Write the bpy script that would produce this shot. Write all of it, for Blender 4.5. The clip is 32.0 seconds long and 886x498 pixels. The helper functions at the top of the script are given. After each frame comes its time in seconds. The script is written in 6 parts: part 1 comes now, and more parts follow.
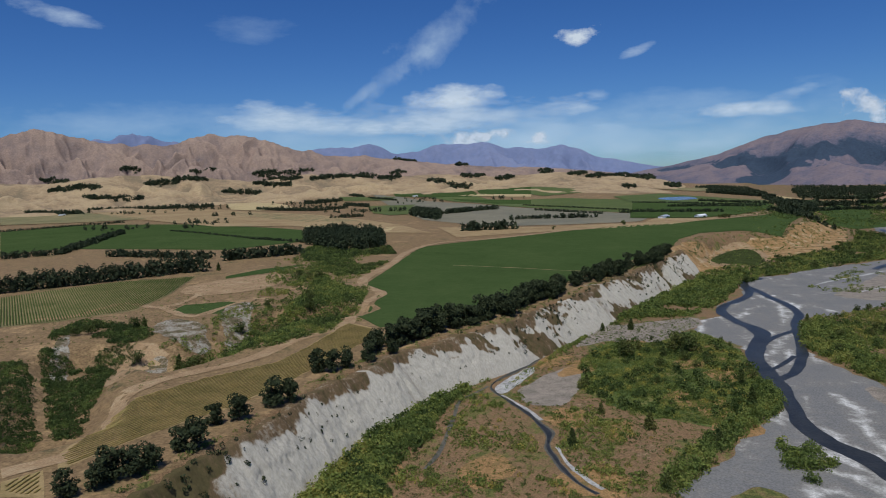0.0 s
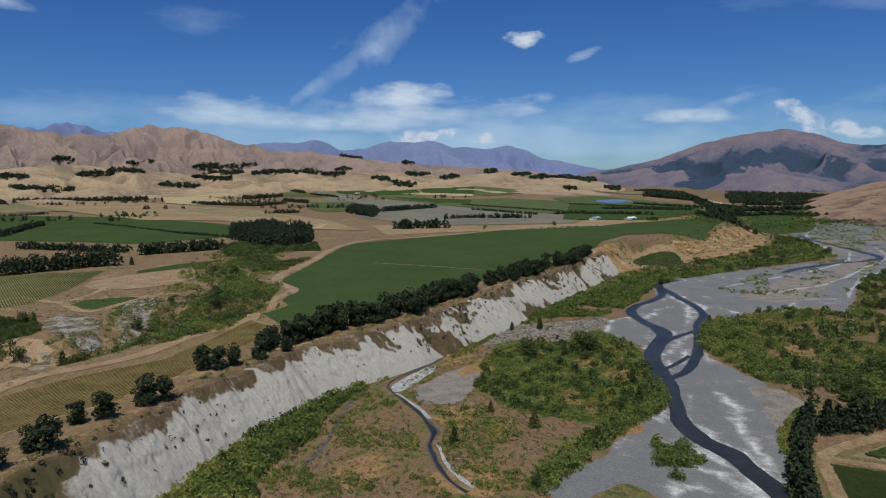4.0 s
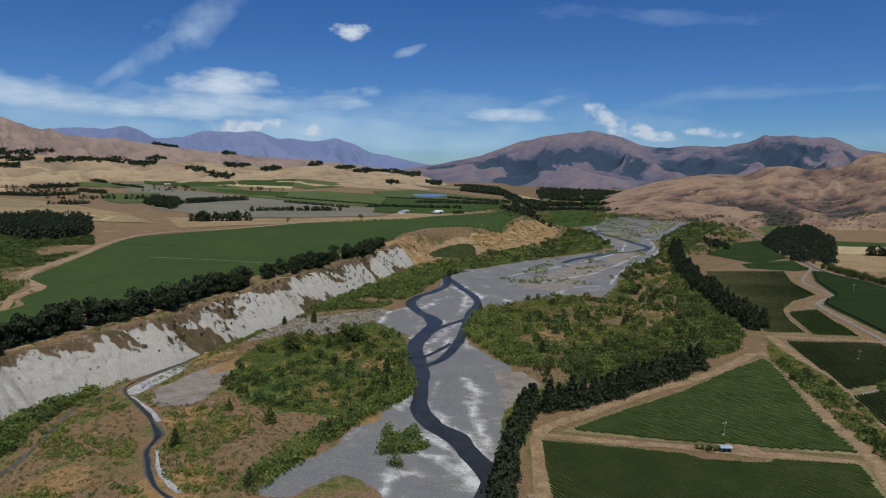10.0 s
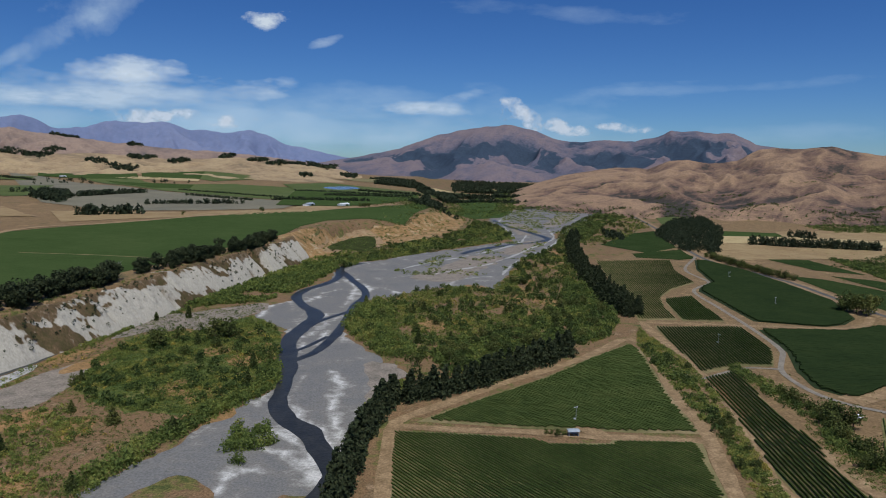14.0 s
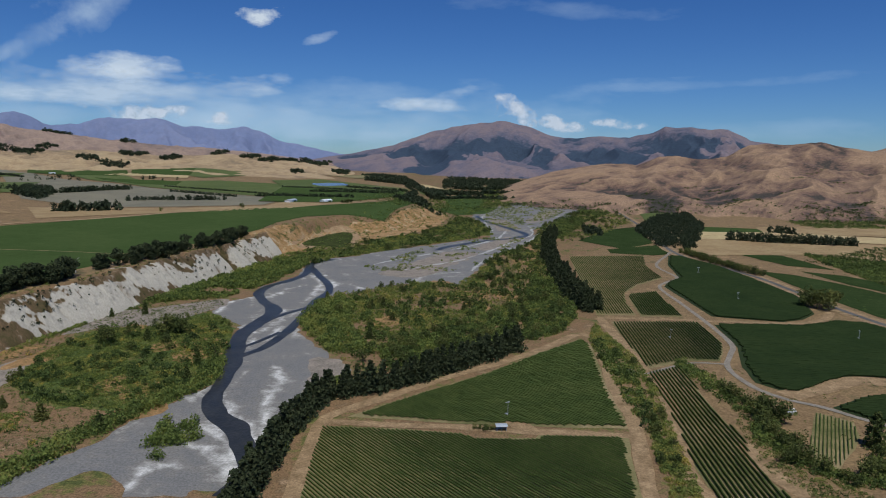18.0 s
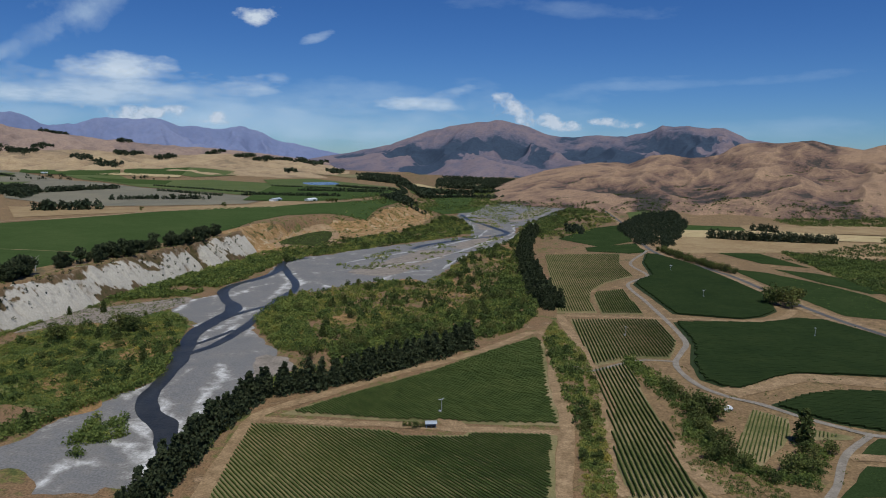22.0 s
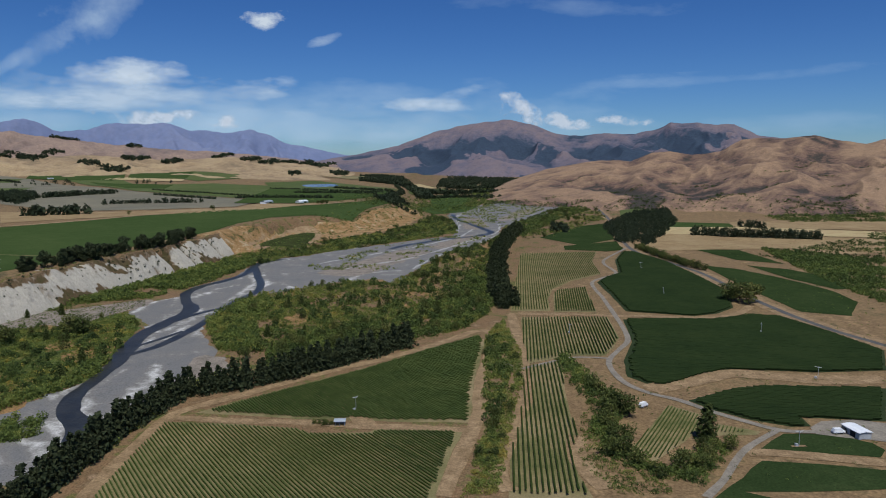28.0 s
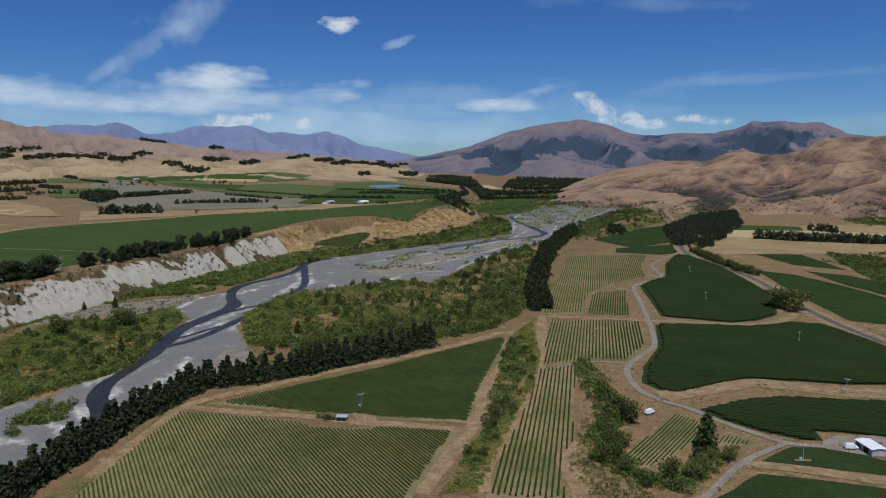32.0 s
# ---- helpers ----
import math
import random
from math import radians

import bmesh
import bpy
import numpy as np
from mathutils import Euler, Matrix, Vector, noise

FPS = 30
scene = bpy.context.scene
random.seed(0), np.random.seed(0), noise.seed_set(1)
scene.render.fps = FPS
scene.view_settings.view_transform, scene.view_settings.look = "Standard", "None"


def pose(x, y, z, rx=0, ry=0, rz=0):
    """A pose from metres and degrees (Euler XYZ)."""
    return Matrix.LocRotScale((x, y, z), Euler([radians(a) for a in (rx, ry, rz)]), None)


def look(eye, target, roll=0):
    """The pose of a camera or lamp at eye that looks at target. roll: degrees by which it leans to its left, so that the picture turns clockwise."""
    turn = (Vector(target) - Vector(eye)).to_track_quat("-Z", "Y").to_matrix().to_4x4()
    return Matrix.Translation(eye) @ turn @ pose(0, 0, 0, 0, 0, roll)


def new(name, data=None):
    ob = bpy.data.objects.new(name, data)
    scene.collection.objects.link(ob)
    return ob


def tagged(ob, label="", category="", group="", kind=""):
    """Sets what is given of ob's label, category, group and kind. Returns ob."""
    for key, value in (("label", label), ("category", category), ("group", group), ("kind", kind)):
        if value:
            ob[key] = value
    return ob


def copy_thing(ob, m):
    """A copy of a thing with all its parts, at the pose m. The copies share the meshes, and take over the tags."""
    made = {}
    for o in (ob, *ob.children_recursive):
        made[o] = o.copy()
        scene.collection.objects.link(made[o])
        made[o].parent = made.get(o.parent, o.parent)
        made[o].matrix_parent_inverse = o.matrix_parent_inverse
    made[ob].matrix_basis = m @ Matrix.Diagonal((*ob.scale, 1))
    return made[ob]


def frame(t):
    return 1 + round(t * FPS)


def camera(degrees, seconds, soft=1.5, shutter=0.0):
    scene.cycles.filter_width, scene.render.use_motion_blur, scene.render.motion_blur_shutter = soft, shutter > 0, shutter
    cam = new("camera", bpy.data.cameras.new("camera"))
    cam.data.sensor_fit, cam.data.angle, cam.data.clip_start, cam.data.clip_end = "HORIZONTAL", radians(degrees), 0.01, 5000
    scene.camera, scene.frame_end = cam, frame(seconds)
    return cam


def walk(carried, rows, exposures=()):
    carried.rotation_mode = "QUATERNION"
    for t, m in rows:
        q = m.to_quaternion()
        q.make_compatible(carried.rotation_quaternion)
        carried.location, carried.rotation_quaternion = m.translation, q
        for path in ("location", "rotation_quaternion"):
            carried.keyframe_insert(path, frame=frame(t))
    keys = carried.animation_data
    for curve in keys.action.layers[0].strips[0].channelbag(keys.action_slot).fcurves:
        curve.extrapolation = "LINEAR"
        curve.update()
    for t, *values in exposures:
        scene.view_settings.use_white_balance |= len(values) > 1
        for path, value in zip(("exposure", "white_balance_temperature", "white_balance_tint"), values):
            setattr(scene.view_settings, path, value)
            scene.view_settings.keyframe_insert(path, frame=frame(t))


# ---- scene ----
# ---- the camera and its way: seconds, place, yaw, pitch, roll ----
cam = camera(65.0, 32.0, soft=1.0)
PATH = [
    (0, -79.22, -29.59, 105.74, 24.202, -6.099, -2.071),
    (0.5, -76.85, -28.31, 105.54, 24.158, -6.116, -1.882),
    (1, -74.39, -26.98, 105.35, 23.989, -6.145, -1.664),
    (1.5, -71.84, -25.64, 105.17, 23.673, -6.164, -1.440),
    (2, -69.12, -24.23, 105.01, 23.283, -6.177, -1.247),
    (2.5, -66.21, -22.81, 104.86, 22.639, -6.201, -1.064),
    (4.5, -53.93, -17.11, 104.22, 19.125, -6.339, -0.584),
    (5, -50.96, -15.83, 104.05, 18.233, -6.367, -0.452),
    (5.5, -48.03, -14.58, 103.87, 17.193, -6.416, -0.326),
    (6, -45.10, -13.29, 103.68, 16.337, -6.457, -0.211),
    (6.5, -42.06, -11.94, 103.51, 15.241, -6.517, -0.075),
    (7, -38.97, -10.62, 103.36, 14.031, -6.555, 0.051),
    (7.5, -35.89, -9.38, 103.21, 12.897, -6.613, 0.124),
    (8, -32.81, -8.23, 103.05, 11.571, -6.642, 0.259),
    (8.5, -29.69, -7.18, 102.88, 10.210, -6.681, 0.379),
    (9, -26.49, -6.23, 102.71, 8.916, -6.716, 0.415),
    (9.5, -23.19, -5.31, 102.56, 7.628, -6.774, 0.468),
    (10, -19.90, -4.36, 102.35, 6.320, -6.825, 0.537),
    (10.5, -16.65, -3.39, 102.13, 4.888, -6.863, 0.616),
    (11, -13.38, -2.51, 101.90, 3.365, -6.922, 0.693),
    (11.5, -10.01, -1.74, 101.68, 1.703, -6.986, 0.768),
    (12, -6.62, -1.08, 101.44, 0.120, -7.030, 0.828),
    (12.5, -3.34, -0.50, 101.20, 0.021, -7.116, 0.874),
    (13, -0.00, -0.00, 101.00, -0.000, -7.185, 0.895),
    (13.5, 3.32, 0.36, 100.85, -0.034, -7.232, 0.836),
    (14, 6.66, 0.61, 100.78, -0.049, -7.289, 0.801),
    (14.5, 9.97, 0.77, 100.75, -0.078, -7.337, 0.746),
    (16.5, 23.20, 1.06, 100.62, -0.138, -7.501, 0.672),
    (17, 26.48, 1.13, 100.54, -0.155, -7.534, 0.695),
    (17.5, 29.80, 1.20, 100.45, -0.158, -7.546, 0.710),
    (18, 33.11, 1.24, 100.38, -0.143, -7.572, 0.732),
    (18.5, 36.42, 1.28, 100.29, -0.139, -7.584, 0.710),
    (19, 39.65, 1.33, 100.20, -0.139, -7.580, 0.702),
    (19.5, 42.84, 1.41, 100.12, -0.129, -7.612, 0.721),
    (20, 46.11, 1.58, 100.00, -0.119, -7.619, 0.751),
    (20.5, 49.48, 1.81, 99.80, -0.104, -7.630, 0.791),
    (21, 52.90, 2.04, 99.64, -0.074, -7.642, 0.780),
    (21.5, 56.32, 2.20, 99.53, -0.054, -7.647, 0.749),
    (22, 59.72, 2.29, 99.43, -0.034, -7.617, 0.637),
    (22.5, 63.14, 2.27, 99.38, 0.000, -7.622, 0.538),
    (23, 66.50, 2.17, 99.36, 0.033, -7.614, 0.415),
    (23.5, 69.80, 2.02, 99.39, 0.047, -7.606, 0.315),
    (24, 73.10, 1.79, 99.44, 0.055, -7.609, 0.240),
    (24.5, 76.42, 1.43, 99.52, 0.071, -7.617, 0.205),
    (25, 79.71, 1.04, 99.58, 0.079, -7.604, 0.111),
    (25.5, 83.06, 0.77, 99.60, 0.100, -7.595, 0.068),
    (27.5, 96.76, 0.27, 99.41, 0.762, -7.596, -0.164),
    (28, 100.29, 0.22, 99.34, 1.240, -7.587, -0.214),
    (28.5, 103.86, 0.22, 99.26, 1.736, -7.579, -0.248),
    (29, 107.41, 0.18, 99.19, 2.249, -7.559, -0.333),
    (29.5, 110.98, 0.10, 99.19, 3.023, -7.550, -0.437),
    (30, 114.58, -0.03, 99.24, 3.864, -7.528, -0.483),
    (30.5, 118.11, -0.29, 99.38, 4.753, -7.516, -0.531),
    (31, 121.50, -0.60, 99.60, 5.670, -7.525, -0.498),
    (31.5, 124.82, -0.82, 99.83, 6.653, -7.528, -0.415),
    (32, 128.19, -0.94, 100.04, 7.441, -7.515, -0.363),
]
walk(cam, [(t, pose(x, y, z, 90 + p, 0, w) @ pose(0, 0, 0, 0, 0, r)) for t, x, y, z, w, p, r in PATH])

# ---- sky and sun ----
SUN_AZ, SUN_EL = radians(165), radians(64)
world = bpy.data.worlds.new("sky")
scene.world = world
world.use_nodes = True
wn = world.node_tree
sky = wn.nodes.new("ShaderNodeTexSky")
sky.sky_type, sky.sun_disc = "NISHITA", False
sky.sun_elevation, sky.sun_rotation = SUN_EL, SUN_AZ
sky.altitude, sky.air_density, sky.dust_density, sky.ozone_density = 1500, 1.0, 0.1, 1.6
tone = wn.nodes.new("ShaderNodeVectorMath")
tone.operation, tone.inputs[1].default_value = "MULTIPLY", (0.47, 0.76, 1.22)
rich = wn.nodes.new("ShaderNodeHueSaturation")
rich.inputs["Saturation"].default_value = 1.2
wn.links.new(sky.outputs[0], rich.inputs["Color"])
wn.links.new(rich.outputs[0], tone.inputs[0])
wn.links.new(tone.outputs[0], wn.nodes["Background"].inputs[0])
wn.nodes["Background"].inputs[1].default_value = 0.059
sun = new("sun", bpy.data.lights.new("sun", "SUN"))
sun.data.energy, sun.data.angle, sun.data.color = 3.4, radians(0.5), (0.95, 0.965, 0.93)
to_sun = Vector((math.sin(SUN_AZ) * math.cos(SUN_EL), math.cos(SUN_AZ) * math.cos(SUN_EL), math.sin(SUN_EL)))
sun.matrix_world = look(to_sun * 900, (0, 0, 0))
scene.view_settings.exposure = 0.0


# ---- materials ----
def material(name, colours, size, grain=0.5, rough=0.9, bump=0.3, spread=0.25, stops=None, spec=0.2, by_object=0.0, by_island=0.0, attr="", attr_gain=0.0, through_light=0.0, streak=1.0, contrast=2.4):
    """A procedural surface: a colour ramp over large noise of that size in metres, broken by a finer grain."""
    m = bpy.data.materials.new(name)
    m.use_nodes = True
    n, l = m.node_tree.nodes, m.node_tree.links
    bsdf = n["Principled BSDF"]
    bsdf.inputs["Roughness"].default_value = rough
    bsdf.inputs["Specular IOR Level"].default_value = spec
    geo = n.new("ShaderNodeNewGeometry")

    place = geo.outputs["Position"]
    if streak != 1.0:
        squeeze = n.new("ShaderNodeVectorMath")
        squeeze.operation, squeeze.inputs[1].default_value = "MULTIPLY", (1, 1, streak)
        l.new(place, squeeze.inputs[0])
        place = squeeze.outputs[0]

    def noise_node(metres, detail):
        t = n.new("ShaderNodeTexNoise")
        t.inputs["Scale"].default_value = 1.0 / metres
        t.inputs["Detail"].default_value = detail
        t.inputs["Roughness"].default_value = 0.6
        l.new(place, t.inputs["Vector"])
        return t.outputs["Fac"]

    def maths(op, a, b):
        t = n.new("ShaderNodeMath")
        t.operation = op
        for k, v in enumerate((a, b)):
            if isinstance(v, (int, float)):
                t.inputs[k].default_value = v
            else:
                l.new(v, t.inputs[k])
        return t.outputs[0]

    big, fine = noise_node(size, 5), noise_node(grain, 3)
    fac = maths("ADD", maths("MULTIPLY", big, 0.62), maths("MULTIPLY", noise_node(size / 5.5, 4), 0.38))
    fac = maths("ADD", maths("MULTIPLY", fac, contrast), 0.5 - 0.5 * contrast)
    fine = maths("ADD", maths("MULTIPLY", fine, 1.8), -0.4)
    if attr:
        at = n.new("ShaderNodeAttribute")
        at.attribute_name = attr
        fac = maths("ADD", fac, maths("MULTIPLY", maths("SUBTRACT", at.outputs["Fac"], 0.5), attr_gain))
    if by_island:
        fac = maths("ADD", fac, maths("MULTIPLY", maths("SUBTRACT", geo.outputs["Random Per Island"], 0.5), by_island))
    if by_object:
        oi = n.new("ShaderNodeObjectInfo")
        fac = maths("ADD", fac, maths("MULTIPLY", maths("SUBTRACT", oi.outputs["Random"], 0.5), by_object))
    ramp = n.new("ShaderNodeValToRGB")
    e = ramp.color_ramp.elements
    stops = stops or [0.3 + 0.4 * k / max(1, len(colours) - 1) for k in range(len(colours))]
    for k, c in enumerate(colours):
        x = e[k] if k < 2 else e.new(stops[k])
        x.position, x.color = stops[k], (*c, 1)
    l.new(fac, ramp.inputs[0])
    lum = maths("ADD", maths("MULTIPLY", fine, 2 * spread), 1 - spread)
    mix = n.new("ShaderNodeVectorMath")
    mix.operation = "SCALE"
    l.new(ramp.outputs[0], mix.inputs[0])
    l.new(lum, mix.inputs["Scale"])
    l.new(mix.outputs[0], bsdf.inputs["Base Color"])
    if bump:
        b = n.new("ShaderNodeBump")
        b.inputs["Strength"].default_value, b.inputs["Distance"].default_value = bump, grain * 0.3
        l.new(fine, b.inputs["Height"])
        l.new(b.outputs[0], bsdf.inputs["Normal"])
    if through_light:
        thin, both = n.new("ShaderNodeBsdfTranslucent"), n.new("ShaderNodeMixShader")
        both.inputs[0].default_value = through_light
        l.new(mix.outputs[0], thin.inputs[0])
        l.new(bsdf.outputs[0], both.inputs[1])
        l.new(thin.outputs[0], both.inputs[2])
        l.new(both.outputs[0], n["Material Output"].inputs[0])
    return m


TAN, TAN2, STRAW = (0.33, 0.225, 0.125), (0.25, 0.165, 0.09), (0.42, 0.32, 0.19)
M = {}
M["ground"] = material("dry_ground", [(0.075, 0.085, 0.024), (0.14, 0.125, 0.038), (0.17, 0.112, 0.055), (0.215, 0.128, 0.066), (0.155, 0.10, 0.05), (0.27, 0.18, 0.105)], 22, 0.7, stops=[0.12, 0.28, 0.40, 0.58, 0.74, 0.95], spread=0.65, contrast=3.0)
M["downs"] = material("dry_downs", [(0.308, 0.202, 0.101), (0.176, 0.113, 0.0563), (0.238, 0.154, 0.0748), (0.0968, 0.081, 0.0352)], 32, 1.2, stops=[0.16, 0.42, 0.62, 0.92], spread=0.5, contrast=2.8)
M["flat_grass"] = material("flat_grass", [(0.05, 0.078, 0.02), (0.085, 0.112, 0.028), (0.145, 0.145, 0.04), (0.20, 0.125, 0.06)], 14, 0.7, stops=[0.15, 0.45, 0.66, 0.9], spread=0.6, contrast=2.8)
M["gravel"] = material("river_gravel", [(0.14, 0.135, 0.129), (0.172, 0.166, 0.159), (0.192, 0.179, 0.162), (0.343, 0.328, 0.302), (0.541, 0.52, 0.489)], 22, 0.8, stops=[0.1, 0.45, 0.66, 0.86, 1.0], spread=0.35, contrast=1.9, attr="silt", attr_gain=0.95)
M["silt"] = material("pale_silt", [(0.204, 0.2, 0.191), (0.357, 0.344, 0.323), (0.459, 0.442, 0.416)], 5, 0.7, stops=[0.2, 0.45, 0.75], spread=0.2)
M["stones"] = material("scrubby_stones", [(0.15, 0.13, 0.105), (0.24, 0.20, 0.16), (0.29, 0.24, 0.195)], 7, 0.7, stops=[0.2, 0.5, 0.8], spread=0.4, contrast=2.4)
M["water"] = material("river_water", [(0.022, 0.024, 0.026), (0.042, 0.042, 0.04)], 9, 1.5, rough=0.3, bump=0.1, spec=0.08)
M["pond"] = material("pond_weed", [(0.035, 0.045, 0.016), (0.055, 0.066, 0.024)], 14, 1.0, rough=0.9, spec=0.0)
M["cliff"] = material("white_mudstone", [(0.451, 0.407, 0.333), (0.384, 0.342, 0.278), (0.249, 0.201, 0.141), (0.146, 0.0935, 0.0504), (0.0846, 0.0669, 0.0278)], 6, 0.8, stops=[0.05, 0.4, 0.60, 0.74, 1.0], spread=0.22, bump=0.4, streak=0.3, contrast=1.7, attr="turf_and_shade", attr_gain=1.0)
M["scarp"] = material("grey_scarp", [(0.345, 0.315, 0.259), (0.247, 0.214, 0.161), (0.158, 0.112, 0.0675), (0.09, 0.0788, 0.0338)], 7, 0.8, stops=[0.2, 0.45, 0.6, 0.8], spread=0.35, bump=0.8, contrast=3.0)
M["ochre"] = material("ochre_bank", [(0.104, 0.088, 0.032), (0.264, 0.152, 0.06), (0.328, 0.2, 0.088), (0.416, 0.328, 0.208)], 12, 1.2, stops=[0.2, 0.36, 0.62, 0.88], spread=0.4, contrast=3.0)
M["crop"] = material("green_crop", [(0.040, 0.066, 0.021), (0.05, 0.078, 0.026), (0.064, 0.09, 0.031)], 45, 0.8, stops=[0.1, 0.5, 0.9], spread=0.35, contrast=2.2, spec=0.0)
M["pasture"] = material("green_pasture", [(0.065, 0.09, 0.02), (0.10, 0.12, 0.034)], 70, 1.5, spread=0.2, contrast=1.6)
M["grey_field"] = material("grey_fallow", [(0.15, 0.14, 0.10), (0.21, 0.185, 0.125)], 80, 2, spread=0.15, contrast=1.6)
M["stubble"] = material("straw_stubble", [(0.25, 0.165, 0.08), (0.34, 0.245, 0.125)], 50, 1.5, spread=0.15, contrast=1.8)
M["earth"] = material("vineyard_floor", [(0.10, 0.105, 0.036), (0.17, 0.15, 0.062), (0.25, 0.195, 0.098), (0.31, 0.23, 0.125)], 40, 0.8, stops=[0.15, 0.4, 0.65, 0.9], spread=0.25)
M["olive_floor"] = material("olive_vineyard_floor", [(0.13, 0.125, 0.046), (0.20, 0.172, 0.075), (0.27, 0.21, 0.105)], 30, 0.8, stops=[0.15, 0.5, 0.85], spread=0.25)
M["earth_green"] = material("grassy_floor", [(0.0187, 0.0331, 0.00864), (0.0302, 0.0432, 0.013)], 22, 0.8, spread=0.2, contrast=1.6)
M["dry_floor"] = material("dry_vineyard_floor", [(0.241, 0.176, 0.0756), (0.356, 0.248, 0.121)], 18, 0.8, spread=0.25)
M["vine_dark"] = material("dense_vine_leaves", [(0.0144, 0.0302, 0.0072), (0.023, 0.0418, 0.0101), (0.0331, 0.0518, 0.0137)], 30, 0.5, stops=[0.1, 0.5, 0.9], spread=0.3, by_object=0.1, through_light=0.3, contrast=1.8)
M["track"] = material("dirt_track", [(0.175, 0.114, 0.0572), (0.269, 0.178, 0.0946), (0.375, 0.258, 0.143)], 5, 0.7, stops=[0.12, 0.5, 0.88], spread=0.32, contrast=2.8)
M["pale_track"] = material("pale_dry_earth", [(0.229, 0.145, 0.0748), (0.308, 0.202, 0.11), (0.378, 0.273, 0.158)], 9, 0.7, stops=[0.15, 0.5, 0.85], spread=0.28)
M["road"] = material("gravel_road", [(0.20, 0.172, 0.135), (0.275, 0.238, 0.19)], 6, 0.7, spread=0.25)
M["asphalt"] = material("grey_asphalt", [(0.085, 0.082, 0.08), (0.12, 0.115, 0.108)], 10, 0.7, spread=0.2)
M["vine"] = material("vine_leaves", [(0.07, 0.105, 0.032), (0.102, 0.14, 0.042), (0.145, 0.175, 0.057)], 16, 0.5, stops=[0.1, 0.5, 0.9], spread=0.4, by_object=0.12, through_light=0.45, contrast=2.0, spec=0.05)
M["vine_mid"] = material("dark_vine_leaves", [(0.042, 0.068, 0.018), (0.066, 0.096, 0.026), (0.092, 0.122, 0.036)], 14, 0.5, stops=[0.1, 0.5, 0.9], spread=0.4, by_object=0.15, through_light=0.4, contrast=2.0, spec=0.05)
M["vine_dry"] = material("dry_vine_leaves", [(0.3, 0.246, 0.088), (0.438, 0.33, 0.132)], 9, 0.5, spread=0.35, by_object=0.15, through_light=0.35)
M["pine"] = material("pine_needles", [(0.026, 0.037, 0.021), (0.0483, 0.0609, 0.0302), (0.0756, 0.084, 0.0386)], 3, 0.5, stops=[0.1, 0.5, 0.9], spread=0.4, by_island=0.3, through_light=0.15, contrast=1.6, spec=0.05)
# darker copy of pine_needles; the far woods' shade is put into the colour
M["far_pine"] = material("darkened_pine_needles", [(0.0225, 0.034, 0.021), (0.0425, 0.056, 0.031), (0.065, 0.075, 0.039)], 14, 2.0, stops=[0.1, 0.5, 0.9], spread=0.4, by_island=0.3, through_light=0.15, contrast=1.6, spec=0.05)
M["leaf"] = material("broad_leaves", [(0.0538, 0.0714, 0.0209), (0.0949, 0.118, 0.0319), (0.164, 0.164, 0.0468)], 4, 0.5, stops=[0.1, 0.5, 0.9], spread=0.4, by_island=0.3, by_object=0.6, through_light=0.25, contrast=1.6)
M["scrub"] = material("scrub_leaves", [(0.0694, 0.0987, 0.0327), (0.134, 0.178, 0.0509), (0.212, 0.255, 0.0667), (0.311, 0.305, 0.0835), (0.474, 0.36, 0.0799)], 9, 0.6, stops=[0.05, 0.30, 0.54, 0.78, 1.0], spread=0.3, by_island=0.14, attr="tint", attr_gain=0.8, through_light=0.45, contrast=2.0, spec=0.05)
M["bark"] = material("bark", [(0.06, 0.045, 0.032), (0.11, 0.085, 0.06)], 1.2, 0.2)
# the hill ramps also take painted gully shade, through the point attribute
M["hill_dry"] = material("dry_hillside", [(0.307, 0.198, 0.121), (0.219, 0.139, 0.0902), (0.137, 0.0856, 0.0639), (0.0527, 0.0445, 0.0357)], 45, 2.5, stops=[0.18, 0.5, 0.8, 1.0], spread=0.6, bump=0.6, attr="shade_and_bush", attr_gain=0.9, contrast=2.2)
M["hill_left"] = material("brown_hillside", [(0.312, 0.222, 0.168), (0.257, 0.183, 0.146), (0.195, 0.144, 0.125), (0.117, 0.0975, 0.0975)], 70, 7, stops=[0.2, 0.5, 0.8, 1.0], spread=0.25, bump=0.7, attr="shade_and_bush", attr_gain=0.45, contrast=1.6)
M["straw_hill"] = material("straw_downs", [(0.391, 0.285, 0.162), (0.315, 0.221, 0.128), (0.204, 0.153, 0.0935)], 110, 6, stops=[0.2, 0.5, 0.85], spread=0.25, bump=0.6, attr="shade_and_bush", attr_gain=0.7, contrast=2.0)
# distance haze is painted into the blue and mauve of these two
M["mountain"] = material("hazed_mauve_mountain", [(0.189, 0.149, 0.158), (0.144, 0.124, 0.149), (0.099, 0.099, 0.133), (0.0378, 0.0576, 0.0882)], 150, 10, stops=[0.2, 0.48, 0.74, 0.92], spread=0.25, bump=0.6, attr="shade_and_bush", attr_gain=0.65, contrast=1.6)
M["far_range"] = material("hazed_range", [(0.182, 0.209, 0.317), (0.156, 0.189, 0.304), (0.138, 0.174, 0.284)], 240, 30, stops=[0.2, 0.5, 0.85], spread=0.1, bump=0.25, attr="shade_and_bush", attr_gain=0.25, contrast=1.5)
M["wet_mud"] = material("wet_mud", [(0.07, 0.068, 0.055), (0.12, 0.11, 0.085)], 4, 0.5, rough=0.6, spread=0.3)
M["lake"] = material("pond_water", [(0.05, 0.08, 0.12), (0.07, 0.10, 0.15)], 30, 2, rough=0.2, bump=0.05, spec=0.4)
